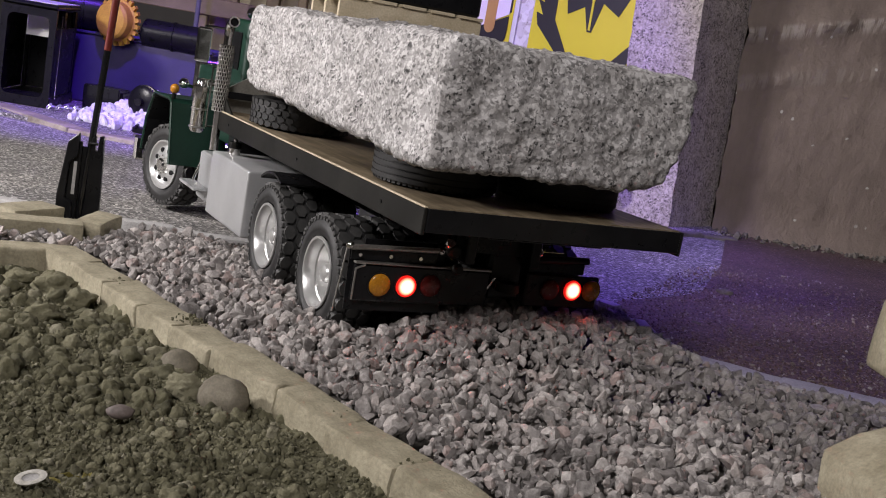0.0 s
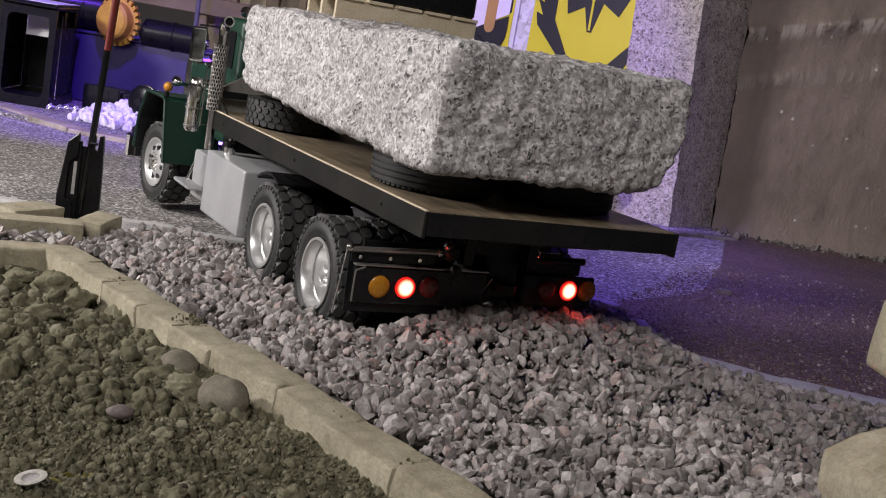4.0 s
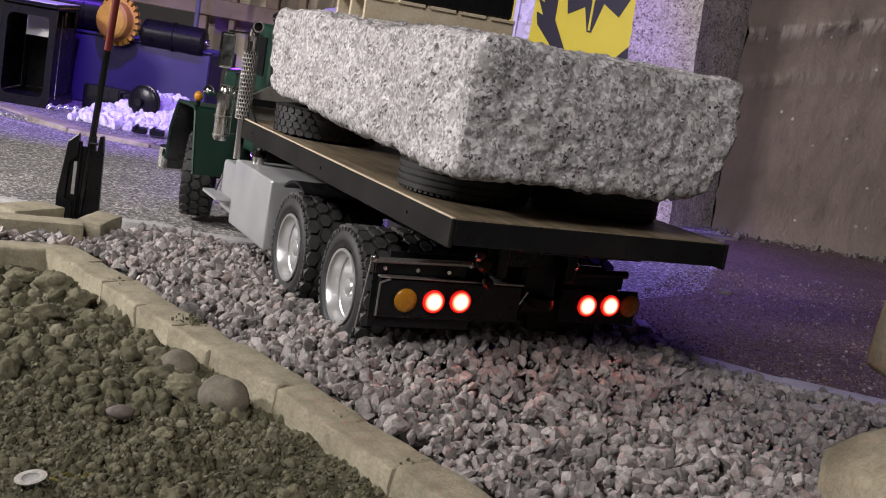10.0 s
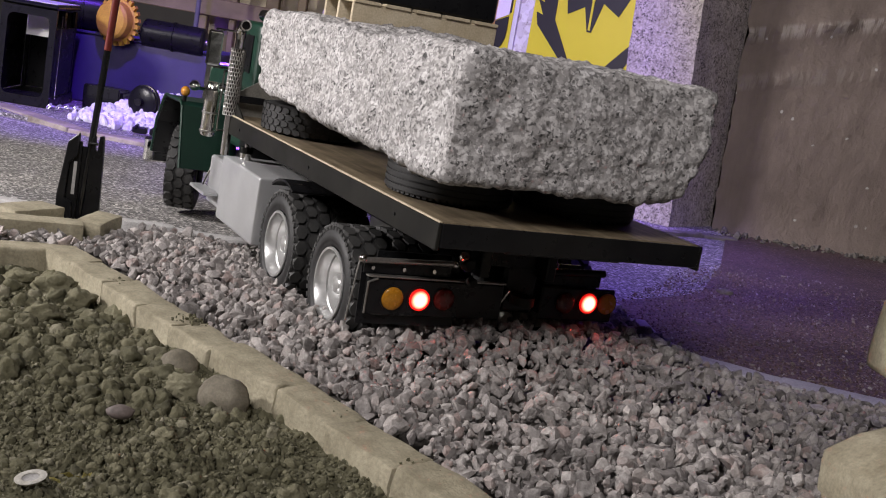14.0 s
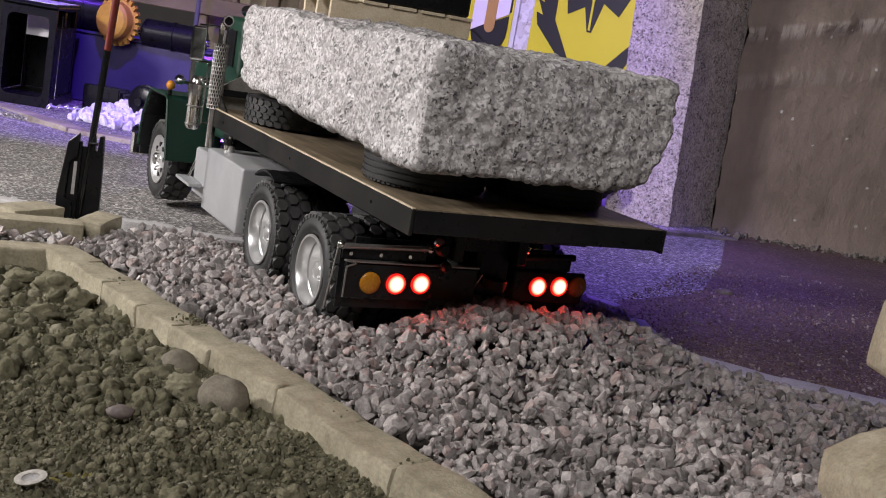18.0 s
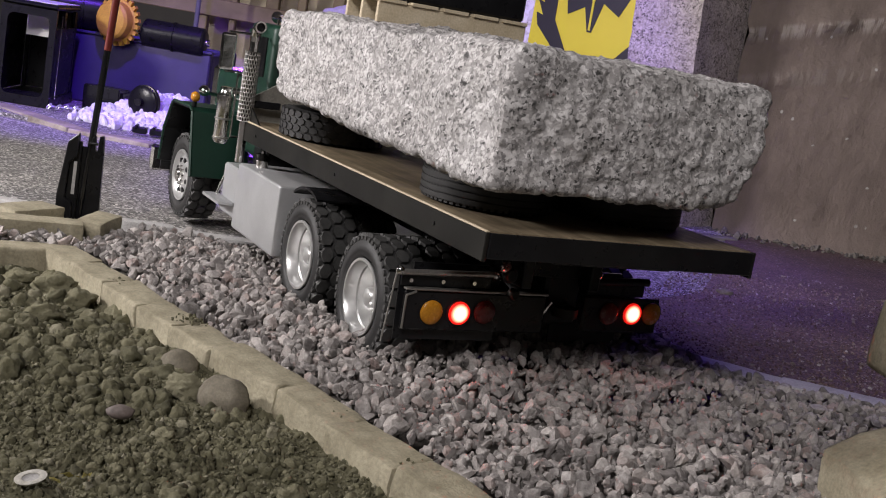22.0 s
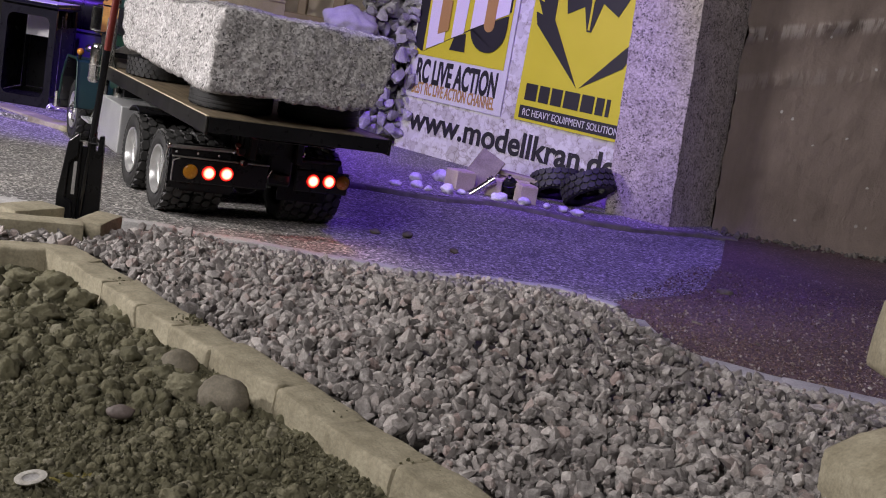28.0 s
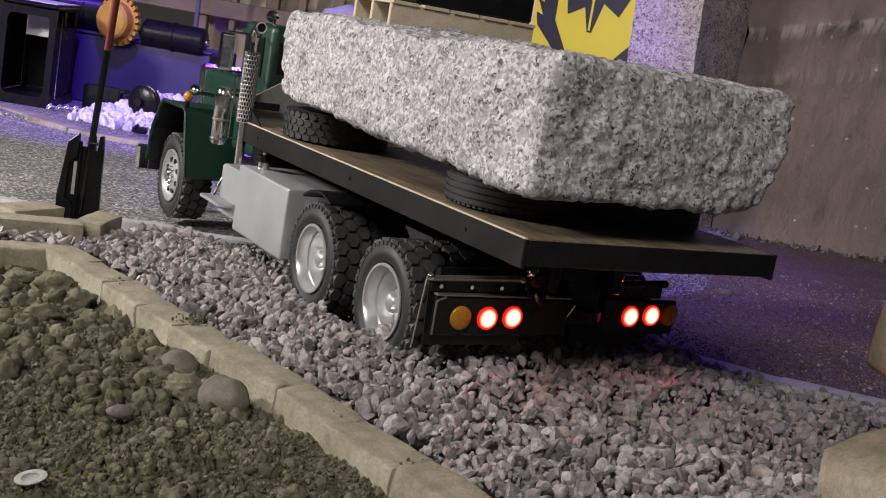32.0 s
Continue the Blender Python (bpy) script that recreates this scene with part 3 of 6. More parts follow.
ob = new("gravel", scatter("gravel", places, broken_shapes(64, 5), M["gravel"], 6))
tagged(ob, "loose grey crushed gravel, wheel-churned", "gravel", kind="stuff")


def soil_height(x, y):
    h = 0.010 * noise.noise((x * 7, y * 7, 2)) + 0.006 * noise.noise((x * 22, y * 22, 5)) + 0.005 * noise.noise((x * 55, y * 55, 8)) + 0.0025 * noise.noise((x * 130, y * 130, 3))
    return 0.002 + h + 0.003 * math.exp(-max(0.0, soil_side(x, y) - 0.02) / 0.05)


bm = fresh()
nx, ny = 420, 300
grid = {}
for i in range(nx + 1):
    for k in range(ny + 1):
        x, y = -1.15 + 1.45 * i / nx, 0.42 + 1.02 * k / ny
        if soil_side(x, y) > -0.02:
            grid[i, k] = bm.verts.new((x, y, soil_height(x, y)))
for i in range(nx):
    for k in range(ny):
        corner = [grid.get(c) for c in ((i, k), (i + 1, k), (i + 1, k + 1), (i, k + 1))]
        if all(corner):
            bm.faces.new(corner)
thing("soil", bm, M["soil"], "dry grey-brown lumpy soil bed", "soil", kind="structure", smooth=80)
places = []
fine = []
while len(fine) < 30000:
    x, y = rnd.uniform(-0.75, 0.2), rnd.uniform(0.6, 1.43)
    if soil_side(x, y) > 0.026:
        r = min(0.0034, 0.0013 * rnd.paretovariate(1.7))
        fine.append((x, y, soil_height(x, y) + r * 0.3, r))
while len(places) < 6400:
    x, y = rnd.uniform(-0.72, 0.2), rnd.uniform(0.6, 1.43)
    if soil_side(x, y) > 0.03 and noise.noise((x * 8, y * 8, 4)) > rnd.uniform(-0.6, 0.5):
        r = min(0.0108, 0.0025 * rnd.paretovariate(1.7)) if y > 1.0 + 0.1 * noise.noise((x * 6, y * 6, 1)) else min(0.0058, 0.002 * rnd.paretovariate(1.9))
        if (x + 0.272) ** 2 + (y - 0.785) ** 2 > 0.0009:
            places.append((x, y, soil_height(x, y) + r * 0.1, r))
# earth spilt on the kerb, most of it at one joint
for cx, cy, spread, n in ((-0.257, 1.213, 0.009, 110), (-0.372, 1.32, 0.008, 24), (-0.08, 1.005, 0.012, 14), (0.004, 0.9, 0.01, 16)):
    for _ in range(n):
        x, y = rnd.gauss(cx, spread), rnd.gauss(cy, spread)
        if abs(soil_side(x, y)) < 0.028:
            fine.append((x, y, 0.0312, min(0.0026, 0.0009 * rnd.paretovariate(2))))
ob = new("soil_crumbs", scatter("soil_crumbs", fine, stone_shapes(24, 9, 0.8, 0), M["soil"], 13))
tagged(ob, "fine grey-brown soil crumbs", "soil", kind="stuff")
me = scatter("soil_clods", [p for p in places if p[3] <= 0.005], crumb_shapes(30, 9) + broken_shapes(12, 19), M["soil"], 12)
me.shade_smooth()
ob = new("soil_clods", me)
tagged(ob, "crumbly grey-brown soil clods and small stones", "soil", kind="stuff")
me = scatter("soil_lumps", [p for p in places if p[3] > 0.005], crumb_shapes(24, 29, 3), M["soil"], 14)
me.shade_smooth()
ob = new("soil_lumps", me)
tagged(ob, "larger knobbly lumps of grey-brown soil", "soil", kind="stuff")


def boulder(name, at, size, material, label, category, seed, angular=0.25, group="", fine=5):
    bm = fresh()
    bmesh.ops.create_icosphere(bm, subdivisions=fine, radius=1)
    off = Vector((seed * 3.1, seed * 1.7, seed))
    for v in bm.verts:
        n = noise.noise(v.co * 1.3 + off) * angular + noise.noise(v.co * 4 + off) * angular * 0.35 + noise.noise(v.co * 11 + off) * angular * 0.14
        v.co = Vector((v.co.x * size[0], v.co.y * size[1], v.co.z * size[2])) * (1 + n)
    return thing(name, bm, material, label, category, group, at=at, smooth=70)


M["field_stone"] = surface("field_stone", (0.11, 0.095, 0.068), (0.19, 0.168, 0.125), 60, 0.85, bumps=0.6, depth=0.001)
boulder("field_stone", pose(-0.245, 1.118, 0.007, 0, 12, -20), (0.021, 0.016, 0.0165), M["field_stone"], "smooth grey-brown field stone lying in soil", "stone", 1, 0.1, fine=4)
boulder("field_stone", pose(-0.183, 1.045, 0.003, 0, -24, -38), (0.031, 0.021, 0.026), M["field_stone"], "large rounded beige stone leaning on the kerb", "stone", 2, 0.13, fine=4)
for k, (x, y, r) in enumerate([(-0.446, 1.312, 0.026), (-0.5, 1.34, 0.02), (-0.41, 1.28, 0.022), (-0.356, 1.265, 0.016), (-0.169, 0.815, 0.012), (-0.084, 0.856, 0.013), (-0.202, 0.903, 0.012), (-0.223, 1.057, 0.02), (-0.42, 1.2, 0.02)]):
    boulder("soil_clod", pose(x, y, soil_height(x, y) + r * 0.3, 0, 0, 50 * k), (r, r * 0.8, r * 0.6), M["soil"], "large crumbly clod of dry soil", "soil clod", 7 + k, 0.55, "clods in the soil", fine=4)
# a small white shell-like ring in the soil
bm = lathe(fresh(), [(0.009, 0.0), (0.0155, 0.001), (0.0165, 0.0035), (0.013, 0.0045), (0.009, 0.004)], 24, Matrix.Rotation(radians(-90), 4, "Y"), closed=True)
for v in bm.verts:
    v.co.x *= 1.1
    v.co.y *= 0.72
shell = thing("bottle_cap", bm, M["cap_white"], "small off-white oval cap lying on soil", "cap", at=pose(-0.272, 0.79, 0.0115, 9, -6, 55) @ Matrix.Diagonal((0.72, 0.72, 0.5, 1)), smooth=50)
part("inlay", lathe(fresh(), [(0.0001, 0.0022), (0.0098, 0.0022)], 20, Matrix.Rotation(radians(-90), 4, "Y") @ Matrix.Diagonal((1, 0.72, 1, 1))), M["kerb_grey"], shell, "grey inner disc")

M["pink_stone"] = surface("pink_stone", (0.1, 0.08, 0.072), (0.17, 0.135, 0.122), 70, 0.7, bumps=0.5)
M["dry_leaf"] = surface("dry_leaf", (0.16, 0.14, 0.03), (0.26, 0.22, 0.05), 90, 0.7, bumps=0.5)
boulder("pebble", pose(-0.254, 0.947, 0.014, 0, 0, 20), (0.0115, 0.0075, 0.0065), M["pink_stone"], "small pinkish pebble lying in soil", "pebble", 90, 0.2, fine=3)
for k, (dx, dy, turn) in enumerate([(0, 0, 20), (0.012, 0.006, 80), (-0.006, -0.012, 140)]):
    bm = fresh()
    row = [(bm.verts.new((-0.008 + 0.004 * i, -0.003 * (1 - abs(i - 2) / 2.2), 0.0015 * (i % 2))), bm.verts.new((-0.008 + 0.004 * i, 0.003 * (1 - abs(i - 2) / 2.2), 0.001 * (i % 3)))) for i in range(5)]
    for (a, b), (c, d) in zip(row, row[1:]):
        bm.faces.new((a, c, d, b))
    bmesh.ops.solidify(bm, geom=bm.faces[:], thickness=0.0006)
    thing("dry_leaf", bm, M["dry_leaf"], "withered yellowish leaf scrap on soil", "leaf", "leaf scraps", at=pose(-0.247 + dx, 0.799 + dy, 0.015, 0, 8, turn))

# sandstone blocks round the post foot
for k, (x, y, lx, ly, h, turn) in enumerate([(-0.546, 1.499, 0.118, 0.04, 0.044, 24.6), (-0.486, 1.573, 0.038, 0.09, 0.044, -2), (-0.588, 1.578, 0.05, 0.088, 0.043, -29)]):
    bm = box(fresh(), (-lx / 2, -ly / 2, -0.01), (lx / 2, ly / 2, h), 0.003, seg=2)
    bmesh.ops.subdivide_edges(bm, edges=[e for e in bm.edges if e.calc_length() > 0.02], cuts=3, use_grid_fill=True)
    for v in bm.verts:
        v.co += noise.noise_vector(v.co * 30 + Vector((k, 0, 0))) * 0.0018
    thing("sandstone_block", bm, M["sandstone"], "beige sandstone block beside the barrier stand", "stone block", "blocks round the stand", at=pose(x, y, 0.004, 0, 0, turn), smooth=50)

# stacked beige stones close by
for x, y, z, lx, ly, lz, turn, s in [(0.474, 0.95, 0.047, 0.165, 0.15, 0.114, 12, 1), (0.515, 0.95, 0.137, 0.13, 0.12, 0.034, -8, 2), (0.475, 0.98, 0.186, 0.13, 0.12, 0.066, 6, 3)]:
    bm = box(fresh(), (-lx / 2, -ly / 2, -lz / 2), (lx / 2, ly / 2, lz / 2), 0.006, seg=2)
    bmesh.ops.subdivide_edges(bm, edges=[e for e in bm.edges if e.calc_length() > 0.03], cuts=5, use_grid_fill=True)
    for v in bm.verts:
        v.co += noise.noise_vector(v.co * 18 + Vector((s * 3, 0, 0))) * 0.004
        if s == 1:
            v.co.z = min(v.co.z, lz / 2 - 0.7 * max(0, -lx / 2 + 0.045 - v.co.x))
    thing("stacked_stone", bm, M["sandstone"], "rough yellowish sandstone block in a stack", "stone", "stacked stones", at=pose(x, y, z, 0, 0, turn), smooth=60)

# ---------------------------------------------------------------- barrier stand with pole
stand = empty("barrier_stand", "black slotted stand with a red and black pole", "stand", pose(-0.543, 1.66, 0.0, 0, 0, 8) @ Matrix.Diagonal((1.06, 1, 1.17, 1)))


def stand_plate(outline, y):
    bm = prism(fresh(), outline, y, y + 0.012, 1)
    bmesh.ops.bevel(bm, geom=bm.edges[:], offset=0.001, segments=1, affect="EDGES")
    return bm


part("side_plate", stand_plate([(-0.029, 0.0), (-0.033, 0.045), (-0.024, 0.117), (-0.01, 0.129), (-0.0095, 0.1), (-0.02, 0.09), (-0.0215, 0.045), (-0.012, 0.04), (-0.006, 0.0)], -0.01), M["black"], stand, "black bent side plate")
part("side_plate", stand_plate([(0.002, 0.0), (0.027, 0.004), (0.024, 0.1), (0.022, 0.128), (0.0165, 0.128), (0.0155, 0.108), (0.012, 0.108), (0.0115, 0.127), (0.0065, 0.125), (0.0055, 0.05)], -0.006), M["black"], stand, "black notched side plate")
part("web", a_box((-0.021, -0.004, 0.0), (-0.006, 0.002, 0.118), 0.001), M["black"], stand)
part("web", a_box((-0.004, 0.006, 0.0), (0.02, 0.009, 0.1), 0.001), M["black"], stand)
# two pale grey upright strips on the web
part("pale_strip", a_box((-0.0142, -0.0056, 0.05), (-0.0098, -0.0042, 0.092)), M["kerb_grey"], stand, "pale grey strip on the web")
part("pale_strip", a_box((-0.0185, -0.0056, 0.022), (-0.0145, -0.0042, 0.038)), M["kerb_grey"], stand, "pale grey strip on the web")
part("web", a_box((-0.0075, 0.001, 0.0), (0.004, 0.004, 0.112), 0.001), M["black"], stand)
for z in (0.118,):
    part("cross_bolt", tube(fresh(), (0.004, -0.009, z), (0.016, -0.009, z), 0.0018), M["black"], stand)
part("foot", a_box((-0.04, -0.02, -0.001), (0.04, 0.02, 0.006), 0.001), M["black"], stand)
P0, P1 = Vector((-0.001, 0, 0.01)), Vector((0.034, 0.0, 0.6))
along = lambda z: P0 + (P1 - P0) * (z / 0.6)
pole = part("pole", tube(fresh(), along(0), along(0.6), 0.0046, seg=20), M["gloss_black"], stand, "glossy black pole", smooth=40)
part("red_sleeve", tube(fresh(), along(0.229), along(0.36), 0.0051, seg=20), M["red_paint"], pole, "dull red sleeve", smooth=40)

# ---------------------------------------------------------------- banner, posters
WALL = Matrix.Translation((-0.1, 3.5, 0)) @ Matrix.Rotation(math.atan2(-0.673, 0.74), 4, "Z")
board = thing("banner", a_box((-0.15, 0, 0.006), (0.74, 0.012, 0.9)), M["stone_print"], "banner printed with white broken stones", "banner", at=WALL)


def letters(text, size, x, z, material, parent, name="lettering", width=None, depth=-0.003, squeeze=1.0, bold=0.0):
    """Flat raised letters standing on z, from x, fitted to a width."""
    data = bpy.data.curves.new(name, "FONT")
    data.body, data.size, data.extrude, data.offset = text, size, 0.0006, bold
    probe = new(name, data)
    bpy.context.view_layer.update()
    me = bpy.data.meshes.new_from_object(probe.evaluated_get(bpy.context.evaluated_depsgraph_get()))
    bpy.data.objects.remove(probe)
    xs = [v.co.x for v in me.vertices]
    k = (width / (max(xs) - min(xs))) if width else squeeze
    x0 = min(xs)
    for v in me.vertices:
        v.co = Vector((x + (v.co.x - x0) * k, depth - v.co.z, z + v.co.y))
    me.materials.clear()
    me.materials.append(material)
    ob = new(name, me)
    ob.parent = parent
    return ob


def flat(name, outline, material, parent, depth, label=""):
    bm = prism(fresh(), outline, depth - 0.0005, depth + 0.0005, 1)
    return part(name, bm, material, parent, label)


letters("www.modellkran.de", 0.098, -0.102, 0.076, M["ink"], board, width=0.8, depth=-0.002, bold=0.0022)

poster = thing("poster", a_box((-0.13, -0.006, 0.174), (0.268, -0.003, 0.72)), M["white_paper"], "white and yellow poster with bold black lettering", "poster", at=WALL)
flat("yellow_field", [(-0.122, 0.305), (0.252, 0.305), (0.252, 0.71), (-0.122, 0.71)], M["yellow"], poster, -0.0075)
flat("black_shape", [(-0.085, 0.315), (0.245, 0.47), (0.245, 0.71), (0.19, 0.71), (0.19, 0.45)], M["ink"], poster, -0.009)
flat("black_shape", [(-0.122, 0.33), (-0.085, 0.315), (-0.085, 0.71), (-0.122, 0.71)], M["ink"], poster, -0.009)
flat("letter_shape", [(-0.07, 0.325), (0.0, 0.355), (0.0, 0.5), (0.028, 0.5), (0.028, 0.37), (0.075, 0.39), (0.085, 0.7), (-0.08, 0.7)], M["pink"], poster, -0.0105, "pale pink block letter shape")
flat("letter_shape", [(-0.03, 0.375), (0.012, 0.39), (0.012, 0.48), (-0.03, 0.48)], M["ochre"], poster, -0.012, "ochre bar")
flat("letter_shape", [(0.028, 0.335), (0.09, 0.335), (0.085, 0.39), (0.04, 0.375)], M["ink"], poster, -0.0105)
arc = [(0.17 + 0.07 * math.cos(a), 0.415 + 0.07 * math.sin(a)) for a in [math.pi * (1 + k / 12) for k in range(13)]]
flat("letter_shape", arc + [(0.24, 0.46), (0.1, 0.405)], M["ink"], poster, -0.011)
flat("letter_shape", [(0.1, 0.405), (0.24, 0.465), (0.24, 0.7), (0.1, 0.7)], M["pink"], poster, -0.0115)
arc = [(0.172 + 0.02 * math.cos(a), 0.425 + 0.02 * math.sin(a)) for a in [math.pi * (1 + k / 10) for k in range(11)]]
flat("letter_shape", arc + [(0.192, 0.7), (0.152, 0.7)], M["ochre"], poster, -0.0127)
letters("RC LIVE ACTION", 0.098, -0.098, 0.225, M["ink"], poster, width=0.335, depth=-0.0068, bold=0.0035)
letters("BEST RC LIVE ACTION CHANNEL", 0.05, -0.105, 0.188, M["ochre"], poster, width=0.345, depth=-0.0068, bold=0.001)

sign = thing("poster", a_box((0.322, -0.006, 0.178), (0.705, -0.003, 0.72)), M["yellow"], "yellow poster with black emblem and lettering", "poster", at=WALL)
flat("emblem", [(0.345, 0.45), (0.335, 0.485), (0.36, 0.478), (0.335, 0.52), (0.36, 0.512), (0.335, 0.55), (0.345, 0.71), (0.4, 0.71), (0.405, 0.47), (0.52, 0.298)], M["ink"], sign, -0.0075, "black pointed plate shape")
flat("emblem", [(0.53, 0.298), (0.66, 0.37), (0.72, 0.47), (0.66, 0.425)], M["ink"], sign, -0.0075, "black pointed plate shape")
flat("emblem", [(0.445, 0.49), (0.5, 0.515), (0.52, 0.45), (0.535, 0.45), (0.56, 0.53), (0.615, 0.5), (0.665, 0.59), (0.63, 0.71), (0.43, 0.71), (0.42, 0.6)], M["ink"], sign, -0.0075, "black mask-like plate shape")
flat("emblem", [(0.524, 0.455), (0.531, 0.455), (0.53, 0.53), (0.541, 0.565), (0.512, 0.565), (0.523, 0.53)], M["yellow"], sign, -0.0095)
flat("bar", [(0.338, 0.186), (0.7, 0.186), (0.7, 0.222), (0.338, 0.222)], M["ink"], sign, -0.0075)
# the maker's name is kept as plain bars of its size
x = 0.348
for w in (0.05, 0.044, 0.046, 0.06, 0.05, 0.034, 0.02):
    flat("bar", [(x, 0.238), (x + w - 0.008, 0.238), (x + w - 0.008, 0.285), (x, 0.285)], M["ink"], sign, -0.0075)
    x += w
letters("RC HEAVY EQUIPMENT SOLUTION", 0.028, 0.352, 0.195, M["white_paper"], sign, width=0.335, depth=-0.0092)

# ---------------------------------------------------------------- things behind the road
for k, (x, y, z, r) in enumerate([(-0.4, 3.55, 0.36, 0.085), (-0.3, 3.7, 0.33, 0.07), (-0.3, 3.66, 0.44, 0.075)]):
    boulder("boulder", pose(x, y, z, 0, 0, 40 * k), (r, r * 0.7, r * 0.62), M["kerb_grey"], "pale boulder on a heap of white stones", "boulder", 30 + k, 0.3, "boulders on the heap", fine=4)
places = [(rnd.uniform(-0.38, -0.16), 3.62 + rnd.uniform(-0.06, 0.2), rnd.uniform(0.05, 0.5), rnd.uniform(0.012, 0.034)) for _ in range(620)]
ob = new("stone_heap", scatter("stone_heap", places, stone_shapes(14, 21), M["heap_stone"], 22))
tagged(ob, "heap of white broken stones beside the banner", "stone heap", kind="stuff")

places = []
while len(places) < 900:
    x, y = rnd.gauss(-0.84, 0.11), rnd.gauss(3.06, 0.11)
    h = 0.07 * math.exp(-((x + 0.82) / 0.15) ** 2 - ((y - 3.14) / 0.12) ** 2)
    if 2.83 + 0.25 * max(0, -0.87 - x) < y < 3.28 and -1.0 < x < -0.6:
        places.append((x, y, 0.012 + h * rnd.uniform(0.5, 1), rnd.uniform(0.009, 0.02)))
ob = new("white_pebbles", scatter("white_pebbles", places, stone_shapes(14, 33, 0.7, 1), M["pebble"], 34))
tagged(ob, "heap of white decorative pebbles", "pebbles", kind="stuff")
for k, (x, y, r) in enumerate([(-0.14, 2.71, 0.014), (-0.09, 2.74, 0.017), (-0.06, 2.72, 0.013), (-0.015, 2.745, 0.022), (0.02, 2.76, 0.013), (0.114, 2.765, 0.02), (0.174, 2.77, 0.019), (0.233, 2.78, 0.013), (0.272, 2.765, 0.016), (0.305, 2.742, 0.016), (-0.03, 2.94, 0.03), (0.03, 2.99, 0.034), (-0.1, 2.86, 0.022)]):
    boulder("pebble", pose(x, y, 0.008 + r * 0.4, 0, 0, 37 * k), (r, r * 0.7, r * 0.58), M["pebble"], "flat white pebble behind the kerb", "pebble", 50 + k, 0.35, "pebbles along the kerb", fine=3)
for k, (x, y, r) in enumerate([(0.53, 2.08, 0.011), (-0.13, 2.08, 0.008), (-0.07, 2.1, 0.01), (0.02, 2.03, 0.008), (0.42, 1.78, 0.006), (0.5, 1.7, 0.005), (-0.3, 2.2, 0.006)]):
    boulder("pebble", pose(x, y, r * 0.5, 0, 0, 37 * k), (r * 1.4, r, r * 0.7), M["field_stone"], "small stray stone on the road", "pebble", 70 + k, 0.25, "stray stones", fine=3)

planter = empty("trough", "smooth dark blue trough under violet light", "trough", pose(-0.955, 3.33, 0.008))
part("front_wall", a_box((-0.205, -0.03, 0), (0.2, 0.0, 0.196), 0.004), M["trough_blue"], planter)
part("rim", a_box((-0.208, -0.034, 0.1965), (0.203, 0.004, 0.204), 0.002), M["trough_blue"], planter)
part("back_wall", a_box((-0.205, 0.3, 0), (0.2, 0.33, 0.196), 0.004), M["trough_blue"], planter)
for x in (-0.2, 0.17):
    part("end_wall", a_box((x, 0.002, 0), (x + 0.03, 0.298, 0.194), 0.003), M["trough_blue"], planter)
part("filling", a_box((-0.168, 0.002, 0.02), (0.168, 0.298, 0.18)), M["grey_box"], planter)

cab = empty("excavator_cab", "black empty model excavator cab with open door", "cab shell", pose(-1.168, 2.99, 0.012, 0, 0, 6) @ Matrix.Diagonal((0.76, 1.45, 1, 1)))
for x, y in ((-0.085, 0.0), (0.075, 0.0), (-0.085, 0.15), (0.075, 0.15)):
    part("corner_post", a_box((x, y, 0.0), (x + 0.016, y + 0.014, 0.25), 0.003), M["black"], cab)
# front of the cab: one pressed frame round a doorway with rounded corners
doorway = []
for cx, cz, a in ((0.055, 0.212, 0), (-0.047, 0.212, 90), (-0.047, 0.042, 180), (0.055, 0.042, 270)):
    doorway += [(cx + 0.02 * math.cos(radians(a + 15 * k)), cz + 0.02 * math.sin(radians(a + 15 * k))) for k in range(7)]
border = [(min(0.097, max(-0.089, 0.004 + (x - 0.004) * 9)), min(0.252, max(-0.002, 0.127 + (z - 0.127) * 9))) for x, z in doorway]
bm = fresh()
rings = [[bm.verts.new((x, y, z)) for x, z in line] for line, y in ((border, -0.007), (doorway, -0.007), (doorway, 0.001), (border, 0.001))]
for a, b in zip(rings, rings[1:] + rings[:1]):
    for k in range(28):
        bm.faces.new((a[k], a[(k + 1) % 28], b[(k + 1) % 28], b[k]))
bmesh.ops.remove_doubles(bm, verts=bm.verts, dist=1e-5)
bmesh.ops.recalc_face_normals(bm, faces=bm.faces)
part("door_frame", bm, M["black"], cab)
part("roof", a_box((-0.09, -0.006, 0.253), (0.098, 0.172, 0.2662), 0.005), M["black"], cab)
part("floor_pan", a_box((-0.09, -0.006, -0.004), (0.098, 0.172, 0.022), 0.003), M["black"], cab)
part("side_panel", a_box((-0.088, 0.016, 0.024), (-0.082, 0.148, 0.248), 0.001), M["black"], cab)
part("side_panel", a_box((0.087, 0.016, 0.024), (0.091, 0.148, 0.205), 0.001), M["black"], cab)
part("rear_panel", a_box((-0.068, 0.156, 0.024), (0.073, 0.162, 0.246), 0.001), M["black"], cab)
part("roof_panel", a_box((-0.084, 0.0, 0.2664), (0.092, 0.166, 0.269), 0.001), M["white_paper"], cab, "pale roof panel")
# pale sheet added for what shows through the cab's rear window
part("pale_sheet", a_box((-0.03, 0.05, 0.176), (0.071, 0.052, 0.236), 0.0008), M["white_paper"], cab, "pale sheet standing for the view through the window")
part("window_rail", a_box((0.087, 0.066, 0.207), (0.091, 0.082, 0.248), 0.001), M["black"], cab)
